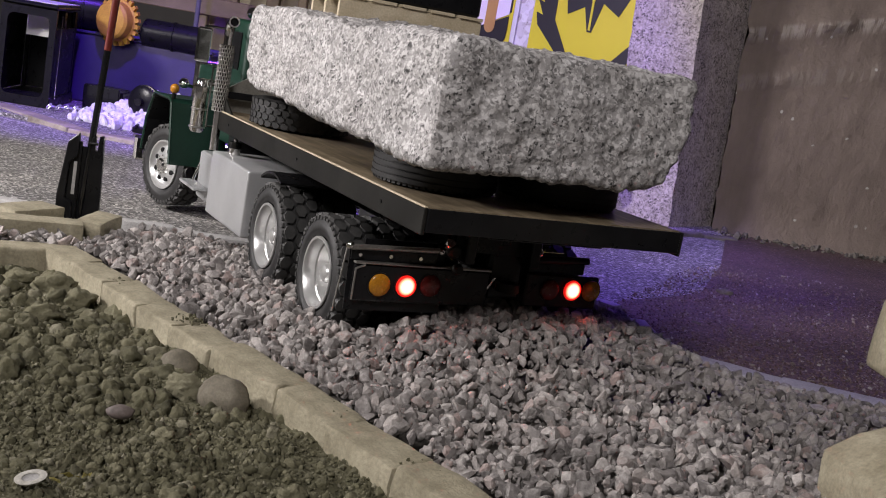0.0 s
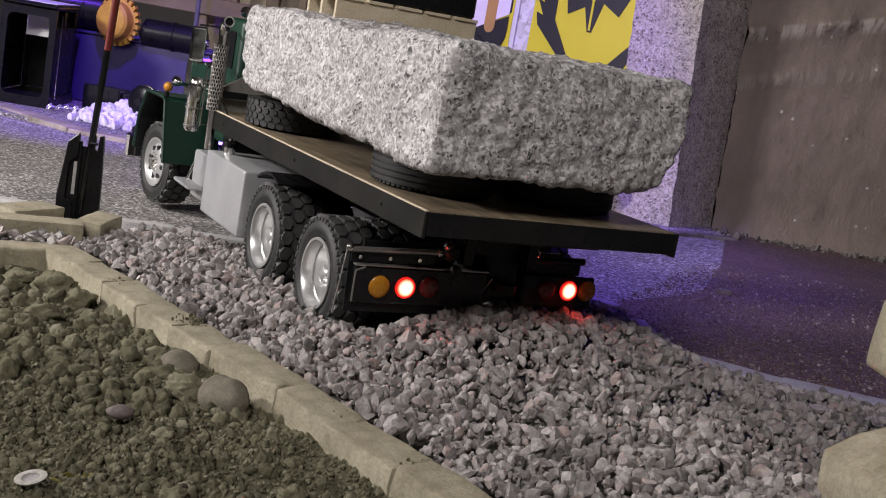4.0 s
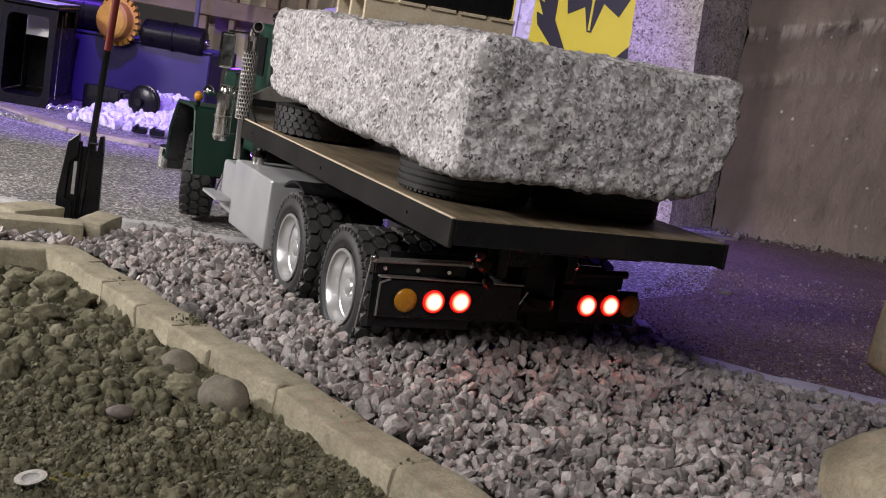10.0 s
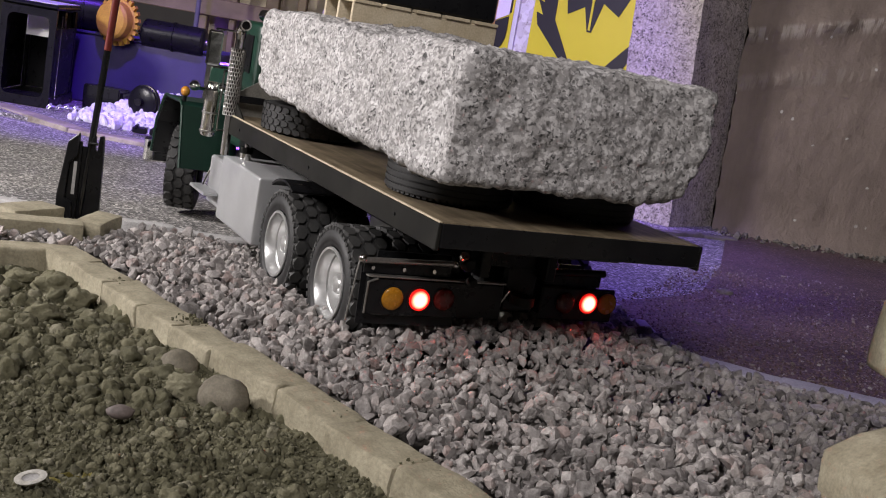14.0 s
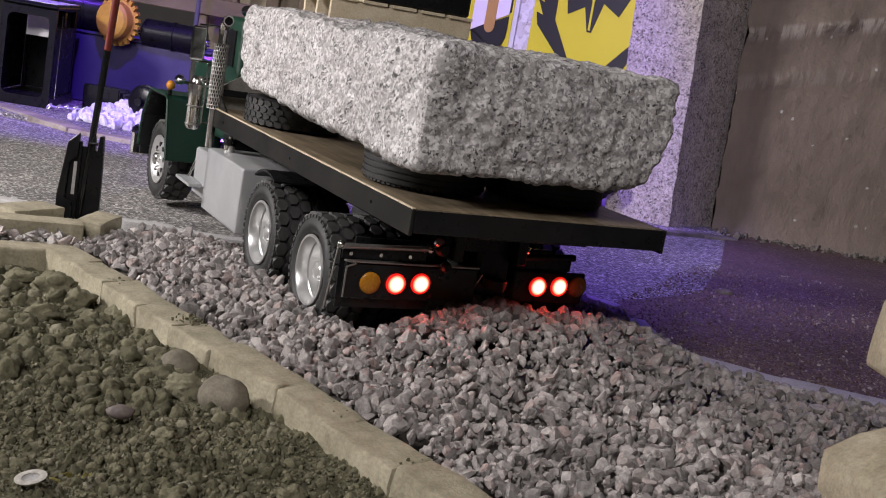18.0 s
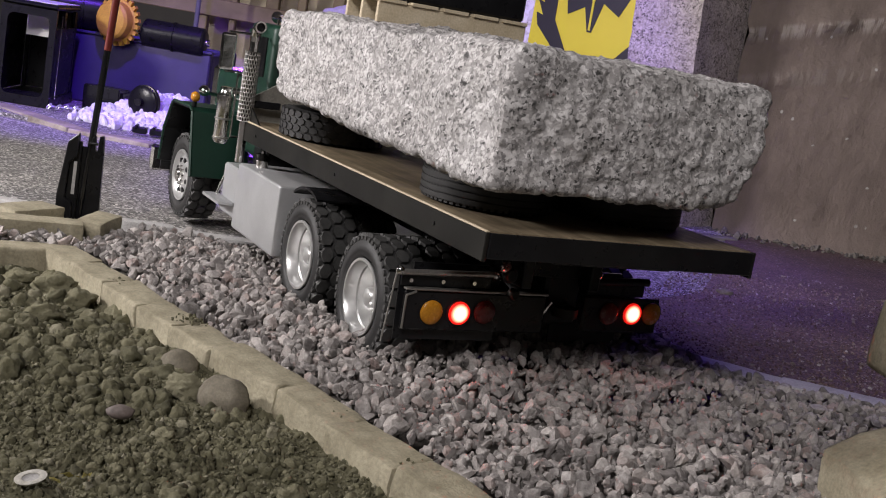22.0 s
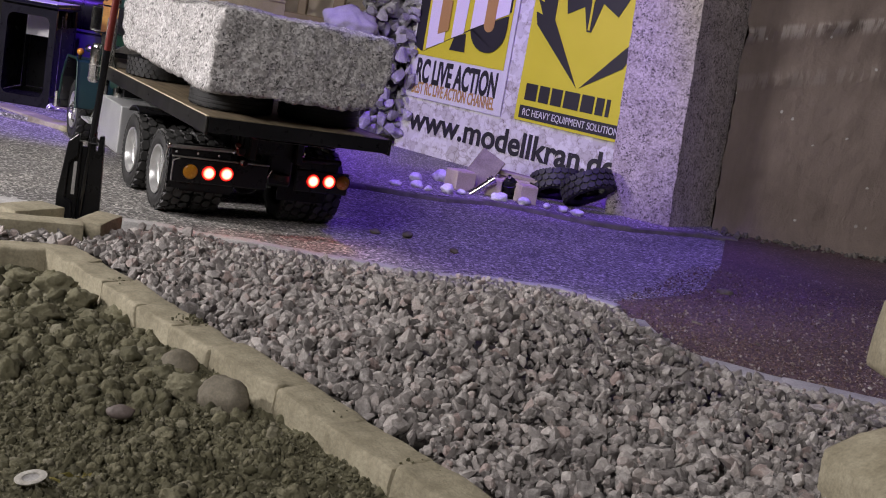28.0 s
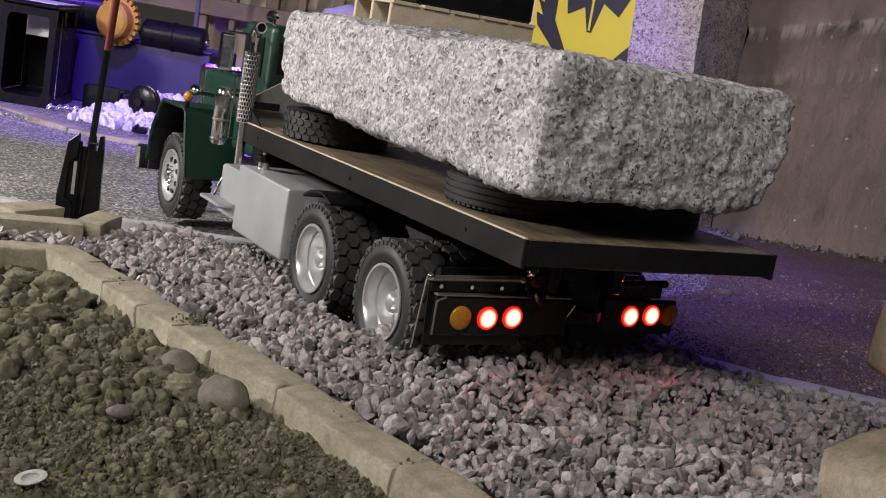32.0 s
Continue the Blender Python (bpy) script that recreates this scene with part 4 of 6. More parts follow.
part("door_rod", tube(fresh(), (0.104, 0.02, 0.02), (0.104, 0.02, 0.24), 0.002, seg=8), M["chrome"], cab)

places = []
for _ in range(420):
    x = rnd.uniform(0.68, 2.3)
    r = 0.004 * rnd.paretovariate(2.2)
    places.append((x, 2.935 - abs(rnd.gauss(0, 0.03)), 0.004 + min(r, 0.014) * 0.4, min(r, 0.014)))
ob = new("rubble", scatter("rubble", places, stone_shapes(14, 41), M["kerb_dark"], 42))
tagged(ob, "dark crumbled rubble along the foot of the wall", "rubble", kind="stuff")
places = []
while len(places) < 3400:
    x, y = rnd.uniform(0.3, 1.1), 1.42 + 1.0 * rnd.random() ** 1.6
    if y > 1.51 - 0.14 * (x - 0.3) and x > 0.3 + 0.45 * max(0, y - 1.84):
        r = min(0.0036, 0.0009 * rnd.paretovariate(2.2))
        places.append((x, y, 0.004 + r * 0.3, r))
ob = new("path_chips", scatter("path_chips", places, stone_shapes(14, 51), M["chip"], 52))
tagged(ob, "small pale stone chips strewn on the grit path", "stone chips", kind="stuff")
places = []
while len(places) < 9000:
    x, y = rnd.uniform(0.3, 1.1), 1.42 + 0.9 * rnd.random() ** 1.4
    if y > 1.5 - 0.14 * (x - 0.3) and x > 0.3 + 0.45 * max(0, y - 1.84):
        r = rnd.uniform(0.0011, 0.0026)
        places.append((x, y, 0.0042 + r * 0.2, r))
ob = new("path_grit", scatter("path_grit", places, stone_shapes(18, 61), M["grit"], 62))
tagged(ob, "coarse dark red-brown grit of the path", "grit", kind="stuff")
gear = empty("sprocket", "ochre toothed sprocket wheel resting on the trough", "sprocket", pose(-1.03, 3.27, 0.256, 0, 0, 71))
bm = lathe(fresh(), [(0.0, -0.03), (0.03, -0.029), (0.046, -0.026), (0.053, -0.019), (0.0545, -0.01), (0.0545, 0.006), (0.06, 0.008), (0.06, 0.02), (0.0, 0.021)], 48)
part("disc", bm, M["orange"], gear, smooth=22)
tooth = finish("tooth", prism(fresh(), [(-0.0068, 0.058), (0.0068, 0.058), (0.0045, 0.071), (-0.0045, 0.071)], 0.008, 0.02, 0), M["orange"])
for k in range(22):
    ob = new("tooth", tooth)
    ob.parent = gear
    ob.matrix_basis = Matrix.Rotation(2 * math.pi * k / 22, 4, "X")


def drum(name, at, r, length, label, ribs=3, material=None, axle="chrome"):
    ob = empty(name, label, "roller", at)
    prof = [(0.0, -length / 2), (r * 0.8, -length / 2), (r, -length / 2 + 0.006), (r, length / 2 - 0.006), (r * 0.8, length / 2), (0.0, length / 2)]
    part("shell", lathe(fresh(), prof, 32), material or M["black"], ob, smooth=40)
    for k in range(ribs):
        x = -length / 2 + length * (k + 0.5) / ribs
        part("band", lathe(fresh(), [(r, x - 0.004), (r + 0.003, x - 0.003), (r + 0.003, x + 0.003), (r, x + 0.004)], 32), material or M["black"], ob, smooth=40)
    part("axle", tube(fresh(), (-length / 2 - 0.014, 0, 0), (length / 2 + 0.014, 0, 0), r * 0.25), M[axle], ob, smooth=40)
    return ob


drum("track_roller", pose(-0.868, 3.31, 0.236, 0, 0, -2), 0.04, 0.182, "black steel track roller on the trough", 1)
drum("track_roller", pose(-1.16, 3.36, 0.262, 0, 0, 20), 0.062, 0.14, "large black track roller on the trough", 1)
housing = empty("gear_case", "black angular gear case half sunk in white pebbles", "gear case", pose(-0.985, 3.13, 0.045, 0, 0, -6))
bm = prism(fresh(), [(-0.036, -0.04), (0.036, -0.04), (0.042, 0.0), (0.03, 0.034), (-0.041, 0.037), (-0.043, 0.004)], -0.052, 0.052, 0)
bmesh.ops.bevel(bm, geom=bm.edges[:], offset=0.003, segments=2, affect="EDGES")
part("case", bm, M["black"], housing)
part("flange", a_box((0.0525, -0.03, -0.03), (0.058, 0.03, 0.026), 0.002), M["black"], housing)
drum("track_roller", pose(-0.853, 3.03, 0.066, 0, 0, 72), 0.043, 0.034, "small black roller lying on white pebbles", 1, axle="gloss_black")
chain = empty("chain", "short rusty chain lying by the road edge", "chain", pose(-1.04, 2.985, 0.02, 0, 0, 38) @ Matrix.Diagonal((1.2, 1.2, 1.2, 1)))
for k in range(9):
    part("link", lathe(fresh(), [(0.006, 0), (0.0075, 0.0015), (0.009, 0), (0.0075, -0.0015)], 12, Matrix.Translation((0.0095 * k - 0.04, 0.003 * math.sin(2 * k), 0)) @ Matrix.Rotation(radians(90 if k % 2 else 40), 4, "Y"), closed=True), M["alu"], chain)
link = empty("track_shoes", "two black track shoes by the road edge", "track shoe", pose(-0.775, 2.79, 0.022, 0, 0, 8))
for x in (-0.03, 0.012):
    part("shoe", a_box((x, -0.012, -0.008), (x + 0.036, 0.012, 0.008), 0.003), M["black"], link)
    part("lug", a_box((x + 0.006, -0.015, 0.006), (x + 0.014, 0.015, 0.013), 0.002), M["black"], link)

# wooden uprights and rails far behind
for k, (x, w) in enumerate([(-0.98, 0.035), (-0.87, 0.022), (-0.75, 0.045), (-0.64, 0.03), (-0.52, 0.04), (-0.4, 0.03)]):
    thing("wooden_upright", a_box((x, 4.0, -0.01), (x + w, 4.04, 1.5), 0.003), M["wood"], "brown wooden upright of a rack", "rack upright", "rack uprights")
thing("rack_rail", a_box((-1.3, 3.985, 0.3), (-0.2, 3.999, 0.36), 0.003), M["wood"], "brown wooden rail of a rack", "rack rail")
thing("pale_board", a_box((-1.02, 4.12, 0.004), (-0.3, 4.14, 1.3), 0.002), M["carton"], "pale board behind the rack uprights", "board")
for k, (x, z, r) in enumerate([(-0.86, 0.52, 0.11), (-0.7, 0.5, 0.09), (-0.62, 0.56, 0.12), (-0.8, 0.6, 0.08)]):
    bm = lathe(fresh(), [(r - 0.004, 0), (r, 0.004), (r + 0.004, 0), (r, -0.004)], 28, Matrix.Rotation(radians(84), 4, "Z") @ Matrix.Diagonal((1, 0.6, 1, 1)), closed=True)
    thing("rope_loop", bm, M["pale_wood"], "pale rope loop hanging on the rack", "rope", "ropes on the rack", at=pose(x, 3.97 - 0.012 * k, z, 0, 0, 8 * k), smooth=60)
thing("violet_pole", tube(fresh(), (-0.92, 3.75, -0.01), (-0.92, 3.75, 0.9), 0.008), M["grey_box"], "thin grey pole behind the trough", "pole")

for k, (x, y, s, h, turn) in enumerate([(0.012, 2.855, 0.056, 0.046, 33), (0.178, 2.802, 0.045, 0.044, 18), (0.1, 2.838, 0.042, 0.042, -12), (0.15, 2.93, 0.07, 0.04, 12)]):
    carton = empty("carton", "small plain cardboard box by the road", "box", pose(x, y, 0.008, 0, 0, turn), "cartons")
    part("body", a_box((-s / 2, -s / 2, 0), (s / 2, s / 2, h), 0.0015), M["carton"], carton)
    part("flap", a_box((-s / 2 + 0.002, -s / 2 + 0.002, h), (s / 2 - 0.002, -0.001, h + 0.0015)), M["carton"], carton)
    part("flap", a_box((-s / 2 + 0.002, 0.001, h), (s / 2 - 0.002, s / 2 - 0.002, h + 0.0015)), M["carton"], carton)
thing("tile", a_box((-0.035, -0.004, -0.05), (0.035, 0.004, 0.05), 0.002), M["sandstone"], "tilted pale stone tile leaning on boxes", "tile", at=pose(0.066, 2.905, 0.058, -24, 26, -10))
thing("tile", a_box((-0.07, -0.02, -0.006), (0.07, 0.02, 0.006), 0.002), M["sandstone"], "flat pale stone slab on boxes", "tile", at=pose(0.15, 2.935, 0.056, 0, 4, -8))
pipe = empty("threaded_fitting", "steel threaded pipe fitting lying by the kerb", "pipe fitting", pose(0.07, 2.805, 0.03, 0, -42, 10))
part("barrel", tube(fresh(), (-0.035, 0, 0), (0.035, 0, 0), 0.0085), M["chrome"], pipe, smooth=40)
for x in (-0.034, -0.028, -0.022, 0.02, 0.026, 0.032):
    part("thread", tube(fresh(), (x - 0.002, 0, 0), (x + 0.002, 0, 0), 0.012), M["chrome"], pipe, smooth=40)
drum("track_roller", pose(0.138, 2.83, 0.034, 0, 60, 70), 0.017, 0.05, "small dark metal roller among the boxes", 2)

# ---------------------------------------------------------------- the model truck
# Built in the deck's space: x to its right, y forward, z up, origin at the deck's rear left corner.
BASE = Vector((0.16, 0.6, -0.1975))
START = pose(-0.1718, 1.6810, 0.0164, -0.46, 0.16, 28.81)
truck = empty("flatbed_truck", "dark green model flatbed truck with black wooden-decked bed", "truck", START)
HOME = Matrix.Translation(-BASE)


def tpart(name, bm, material, label="", smooth=None, parent=None):
    if parent is None:
        return part(name, bm, material, truck, label, HOME, smooth)
    return part(name, bm, material, parent, label, None, smooth)


def strip(path, thick, x0, x1, away=0.0):
    """One bent sheet along a path in the y, z plane."""
    pts = [Vector(p) for p in path]
    sides = []
    for k, p in enumerate(pts):
        d = (pts[min(k + 1, len(pts) - 1)] - pts[max(k - 1, 0)]).normalized()
        n = Vector((d.y, -d.x))
        sides.append((p + n * away, p + n * (away + thick)))
    bm = fresh()
    rings = [[bm.verts.new((x, q.x, q.y)) for x, q in ((x0, a), (x1, a), (x1, b), (x0, b))] for a, b in sides]
    for a, b in zip(rings, rings[1:]):
        for k in range(4):
            bm.faces.new((a[k], a[(k + 1) % 4], b[(k + 1) % 4], b[k]))
    bm.faces.new(rings[0][::-1])
    bm.faces.new(rings[-1])
    bmesh.ops.recalc_face_normals(bm, faces=bm.faces)
    return bm


R_TYRE, W_TYRE = 0.0705, 0.049


def tread(bm, r0, r1, width, count, rows, m=None, seed=0):
    """Raised lugs in staggered rows round the x axis."""
    m = m or Matrix()
    w = width / rows
    for row in range(rows):
        for k in range(count):
            mid = 2 * math.pi * (k + 0.5 * (row % 2)) / count
            half = math.pi / count * 0.9
            x = -width / 2 + w * (row + 0.5)
            ring = [(-0.98, -0.25), (-0.5, -1.0), (0.5, -1.0), (0.98, -0.25), (0.98, 0.25), (0.5, 1.0), (-0.5, 1.0), (-0.98, 0.25)]
            low, top = [], []
            for u, v in ring:
                a = mid + half * v
                px = x + u * w * 0.49
                low.append(bm.verts.new(m @ Vector((px, r0 * math.cos(a), r0 * math.sin(a)))))
                a2, px2 = mid + half * v * 0.9, x + u * w * 0.445
                top.append(bm.verts.new(m @ Vector((px2, r1 * math.cos(a2), r1 * math.sin(a2)))))
            bm.faces.new(top)
            for q in range(8):
                bm.faces.new((low[q], low[(q + 1) % 8], top[(q + 1) % 8], top[q]))
    return bm


def casing(bm, width, r_out, r_in, m=None):
    """Tyre carcass with bulging, ringed sidewalls."""
    h = width / 2
    t = r_out - r_in
    side = [(r_in, -h * 0.78), (r_in + t * 0.1, -h * 0.92), (r_in + t * 0.22, -h), (r_in + t * 0.3, -h * 1.0), (r_in + t * 0.33, -h * 1.03), (r_in + t * 0.45, -h * 1.06), (r_in + t * 0.62, -h * 1.05), (r_in + t * 0.66, -h * 1.02), (r_in + t * 0.86, -h * 0.98), (r_in + t * 0.97, -h * 0.9), (r_out, -h * 0.78)]
    prof = side + [(r, -x) for r, x in side[::-1]]
    return lathe(bm, prof, 44, m)


def side_lugs(bm, r0, r1, h, count, m=None):
    m = m or Matrix()
    for s in (-1, 1):
        for k in range(count):
            a = 2 * math.pi * k / count
            q = Matrix.Rotation(a, 4, "X")
            box(bm, (s * h - 0.0015, -0.0028, r0), (s * h + 0.0015, 0.0028, r1), m=m @ q)
    return bm


def tyre_mesh(shift=0.0):
    m = Matrix.Translation((shift, 0, 0))
    bm = casing(fresh(), W_TYRE, R_TYRE - 0.0042, 0.0415, m)
    return bm


TYRE = finish("tyre", tyre_mesh(), M["rubber_side"], 45)
TREAD = finish("tread", side_lugs(tread(fresh(), R_TYRE - 0.006, R_TYRE, W_TYRE * 0.98, 22, 3), R_TYRE - 0.0085, R_TYRE - 0.004, W_TYRE * 0.478, 44), M["rubber"])
bm = lathe(fresh(), [(0.0405, 0.018), (0.0375, 0.012), (0.0372, -0.018), (0.0395, -0.022), (0.0428, -0.0235), (0.0425, -0.0252), (0.0396, -0.0252), (0.0372, -0.021), (0.0362, -0.012), (0.0345, -0.0105), (0.0335, 0.003), (0.031, 0.0062), (0.0285, 0.0052), (0.0275, 0.0062), (0.018, 0.006), (0.0175, 0.0), (0.016, -0.002), (0.0, -0.002)], 48)
DEEP_RIM = finish("rim", bm, M["rim"], 35)
bm = lathe(fresh(), [(0.0405, 0.018), (0.0372, 0.012), (0.0372, -0.018), (0.0395, -0.022), (0.0428, -0.0235), (0.0425, -0.0255), (0.0396, -0.0255), (0.036, -0.02), (0.033, -0.018), (0.024, -0.022), (0.016, -0.024), (0.0, -0.024)], 48)
FLAT_RIM = finish("rim", bm, M["rim"], 35)
HUB = finish("hub_cap", lathe(fresh(), [(0.0118, -0.002), (0.0115, -0.012), (0.0095, -0.0155), (0.0045, -0.0172), (0.0, -0.0175)], 24), M["rim"], 40)
FRONT_HUB = finish("hub_cap", lathe(fresh(), [(0.0115, -0.022), (0.011, -0.029), (0.008, -0.032), (0.0, -0.0325)], 24), M["chrome"], 40)
HOLE = finish("hand_hole", tube(fresh(), (-0.0232, 0, 0.026), (-0.018, 0, 0.026), 0.0042, seg=14), M["black"])
NUT = finish("wheel_nut", tube(fresh(), (-0.0275, 0, 0.0155), (-0.0225, 0, 0.0155), 0.0015, seg=6), M["chrome"])
DEEP_NUT = finish("wheel_nut", tube(fresh(), (0.0045, 0, 0.0215), (0.0065, 0, 0.0215), 0.0011, seg=6), M["chrome"])


def child(name, me, parent, m=None):
    ob = new(name, me)
    ob.parent = parent
    if m is not None:
        ob.matrix_basis = m
    return ob


def wheel(hub, right, dual):
    """A wheel with its tyre, tread and rim; x points to the truck's left from the outer face."""
    ob = child("wheel", TYRE, truck, HOME @ Matrix.Translation(hub))
    ob["label"] = "dual wheel with deep silver rim and lugged tyres" if dual else "steered wheel with drilled silver rim"
    turn = Matrix.Rotation(math.pi, 4, "Z") if right else Matrix()
    child("tread", TREAD, ob)
    child("rim", DEEP_RIM if dual else FLAT_RIM, ob, turn)
    child("hub_cap", HUB if dual else FRONT_HUB, ob, turn)
    for k in range(10):
        child("wheel_nut", DEEP_NUT if dual else NUT, ob, turn @ Matrix.Rotation(2 * math.pi * k / 10, 4, "X"))
    if not dual:
        for k in range(8):
            child("hand_hole", HOLE, ob, turn @ Matrix.Rotation(2 * math.pi * (k + 0.5) / 8, 4, "X"))
    if dual:
        inner = Matrix.Translation((-0.0545 if right else 0.0545, 0, 0))
        child("inner_tyre", TYRE, ob, inner)
        child("inner_tread", TREAD, ob, inner)
    return ob


AXLE_Z = -0.127
WHEELS = []
for y, dual in ((0.2385, True), (0.429, True), (1.004, False)):
    for right in (False, True):
        x = 0.298 if right else 0.022
        z = AXLE_Z if dual else AXLE_Z - 0.005
        WHEELS.append((wheel((x, y, z), right, dual), Vector((x, y, z)) - BASE, dual))

# bed
bed = tpart("deck_board", a_box((0.004, 0.004, -0.0045), (0.316, 0.722, 0.0), 0.0012), M["ply"], "worn plywood bed")
tpart("side_rail", a_box((-0.0005, 0.001, -0.0275), (0.0038, 0.726, -0.0008), 0.0008), M["steel"], "dark steel edge channel")
tpart("side_rail", a_box((0.3162, 0.001, -0.0275), (0.3205, 0.726, -0.0008), 0.0008), M["steel"], "dark steel edge channel")
tpart("rear_rail", a_box((0.004, 0.0, -0.0245), (0.316, 0.0038, -0.001), 0.0008), M["black"], "black rear edge beam")
tpart("front_rail", a_box((0.004, 0.7222, -0.0275), (0.316, 0.726, -0.001), 0.0008), M["steel"])
tpart("edge_trim", a_box((0.0, 0.002, -0.0008), (0.0036, 0.725, 0.0009), 0.0004), M["pale_wood"], "bare worn edge of the board")
for k in range(5):
    y = 0.06 + 0.15 * k
    tpart("cross_member", a_box((0.0042, y, -0.024), (0.3158, y + 0.016, -0.005), 0.001), M["black"])
for y in (0.1, 0.36, 0.655):
    tpart("bolt", tube(fresh(), (-0.0018, y, -0.014), (0.0, y, -0.014), 0.0018, seg=8), M["black"])
bm = prism(fresh(), [(0.0, -0.002), (0.0, 0.026), (0.06, 0.063), (0.26, 0.063), (0.32, 0.026), (0.32, -0.002)], 0.7262, 0.7312, 1)
tpart("headboard", bm, M["plate_steel"], "dark steel headboard with sloped corners")
bm = prism(fresh(), [(0.725, 0.0), (0.725, 0.03), (0.66, 0.0)], 0.004, 0.0065, 0)
tpart("gusset", bm, M["steel"])
bm = prism(fresh(), [(0.725, 0.0), (0.725, 0.03), (0.66, 0.0)], 0.3135, 0.316, 0)
tpart("gusset", bm, M["steel"])

# chassis
for x in (0.112, 0.196):
    tpart("chassis_rail", a_box((x, 0.1, -0.075), (x + 0.012, 1.09, -0.03), 0.0015), M["black"])
for y in (0.12, 0.3, 0.5, 0.7):
    tpart("chassis_cross_member", a_box((0.1245, y, -0.066), (0.1955, y + 0.014, -0.04), 0.001), M["black"])
for y in (0.2385, 0.429):
    tpart("axle", tube(fresh(), (0.05, y, AXLE_Z), (0.27, y, AXLE_Z), 0.011), M["black"], smooth=40)
    bm = fresh()
    bmesh.ops.create_uvsphere(bm, u_segments=20, v_segments=12, radius=0.03)
    bmesh.ops.translate(bm, vec=(0.16, y, AXLE_Z), verts=bm.verts)
    tpart("differential", bm, M["black"], smooth=60)
    for x in (0.1, 0.22):
        tpart("leaf_spring", a_box((x - 0.008, y - 0.08, -0.112), (x + 0.008, y + 0.08, -0.098), 0.003), M["black"])
tpart("axle", tube(fresh(), (0.045, 1.004, AXLE_Z), (0.275, 1.004, AXLE_Z), 0.009), M["black"], smooth=40)
tpart("sub_frame", a_box((0.09, 0.02, -0.03), (0.23, 0.7, -0.0278), 0.001), M["black"])

# rear lamps, their carriers, mudflaps and hitch


def lamp(x, z, colour, y=0.1135, r=0.0125):
    """A round lamp on its carrier: bezel, coloured lens, and the bulb disc behind it."""
    bezel = tpart("lamp", tube(fresh(), (x, y, z), (x, y + 0.006, z), r * 1.12, seg=28), M["black"], "round rear lamp", smooth=40)
    lens_mat = M["amber"] if colour == "amber" else M["red_lens"]
    turn = Matrix.Rotation(radians(90), 4, "Z")
    lens = lathe(fresh(), [(r, 0.0), (r, -0.0012), (r * 0.9, -0.0026), (r * 0.5, -0.0036), (0.0, -0.004)], 28, Matrix.Translation((x, y, z)) @ turn)
    part("lens", lens, lens_mat, bezel, "amber lens" if colour == "amber" else "red lens", smooth=50)
    glow_bm = lathe(fresh(), [(r * 0.82, 0.0008), (r * 0.8, -0.0012), (r * 0.45, -0.0022), (0.0, -0.0025)], 28, turn)
    bulb = part("bulb", glow_bm, M["amber_lit"] if colour == "amber" else M["red_lit"], bezel, "lit lamp bulb", pose(x, y + 0.003, z), 50)
    if colour != "amber":
        ring = lathe(fresh(), [(r * 0.97, 0.0008), (r * 0.95, -0.0008), (r * 0.82, -0.0012)], 28, turn)
        return bulb, part("bulb_ring", ring, M["red_ring"], bezel, "red glowing lamp rim", pose(x, y + 0.003, z), 50), Vector((x, y, z))
    return bulb, None, Vector((x, y, z))


tpart("lamp_carrier", a_box((-0.012, 0.1145, -0.126), (0.155, 0.119, -0.085), 0.002), M["black"], "glossy black lamp plate")
tpart("lamp_carrier", a_box((0.205, 0.1145, -0.122), (0.306, 0.119, -0.083), 0.002), M["black"], "glossy black lamp plate")
tpart("carrier_edge", a_box((-0.012, 0.1125, -0.0848), (0.155, 0.12, -0.0825), 0.0006), M["mesh_steel"], "bright steel-coloured edge")
tpart("bumper_tube", tube(fresh(), (-0.018, 0.118, -0.068), (0.09, 0.118, -0.066), 0.0032, seg=14), M["mesh_steel"], "thin steel tube", 40)
tpart("bumper_tube", tube(fresh(), (0.213, 0.118, -0.067), (0.286, 0.118, -0.065), 0.0045, seg=14), M["black"], "", 40)
tpart("bracket", a_box((-0.014, 0.121, -0.083), (0.088, 0.127, -0.07), 0.001), M["black"])
tpart("bracket", a_box((0.21, 0.121, -0.083), (0.286, 0.127, -0.07), 0.001), M["black"])
for x in (-0.019, 0.09, 0.213):
    bm = fresh()
    bmesh.ops.create_uvsphere(bm, u_segments=14, v_segments=8, radius=0.0045)
    bmesh.ops.translate(bm, vec=(x, 0.118, -0.0665), verts=bm.verts)
    tpart("end_ball", bm, M["chrome"], smooth=60)
for x in (-0.006, 0.03, 0.066):
    tpart("screw", tube(fresh(), (x, 0.117, -0.076), (x, 0.121, -0.076), 0.0022, seg=10), M["chrome"])
for x, r in ((0.098, 0.008), (0.106, 0.006)):
    tpart("air_coupling", lathe(fresh(), [(0.0, -0.006), (r * 0.7, -0.006), (r, -0.003), (r, 0.003), (r * 0.7, 0.006), (0, 0.006)], 16, Matrix.Translation((x, 0.105, -0.062 - 0.02 * (x - 0.098) / 0.008)) @ Matrix.Rotation(radians(90), 4, "Z")), M["steel"], smooth=40)
tpart("hitch_block", a_box((0.157, 0.122, -0.118), (0.201, 0.17, -0.05), 0.004), M["black"])
tpart("hitch_jaw", lathe(fresh(), [(0.008, -0.006), (0.014, -0.005), (0.014, 0.005), (0.008, 0.006)], 20, Matrix.Translation((0.178, 0.112, -0.1)) @ Matrix.Rotation(radians(90), 4, "Y"), closed=True), M["steel"], smooth=40)
tpart("hitch_lever", tube(fresh(), (0.155, 0.118, -0.105), (0.16, 0.112, -0.09), 0.0018, seg=8), M["chrome"])
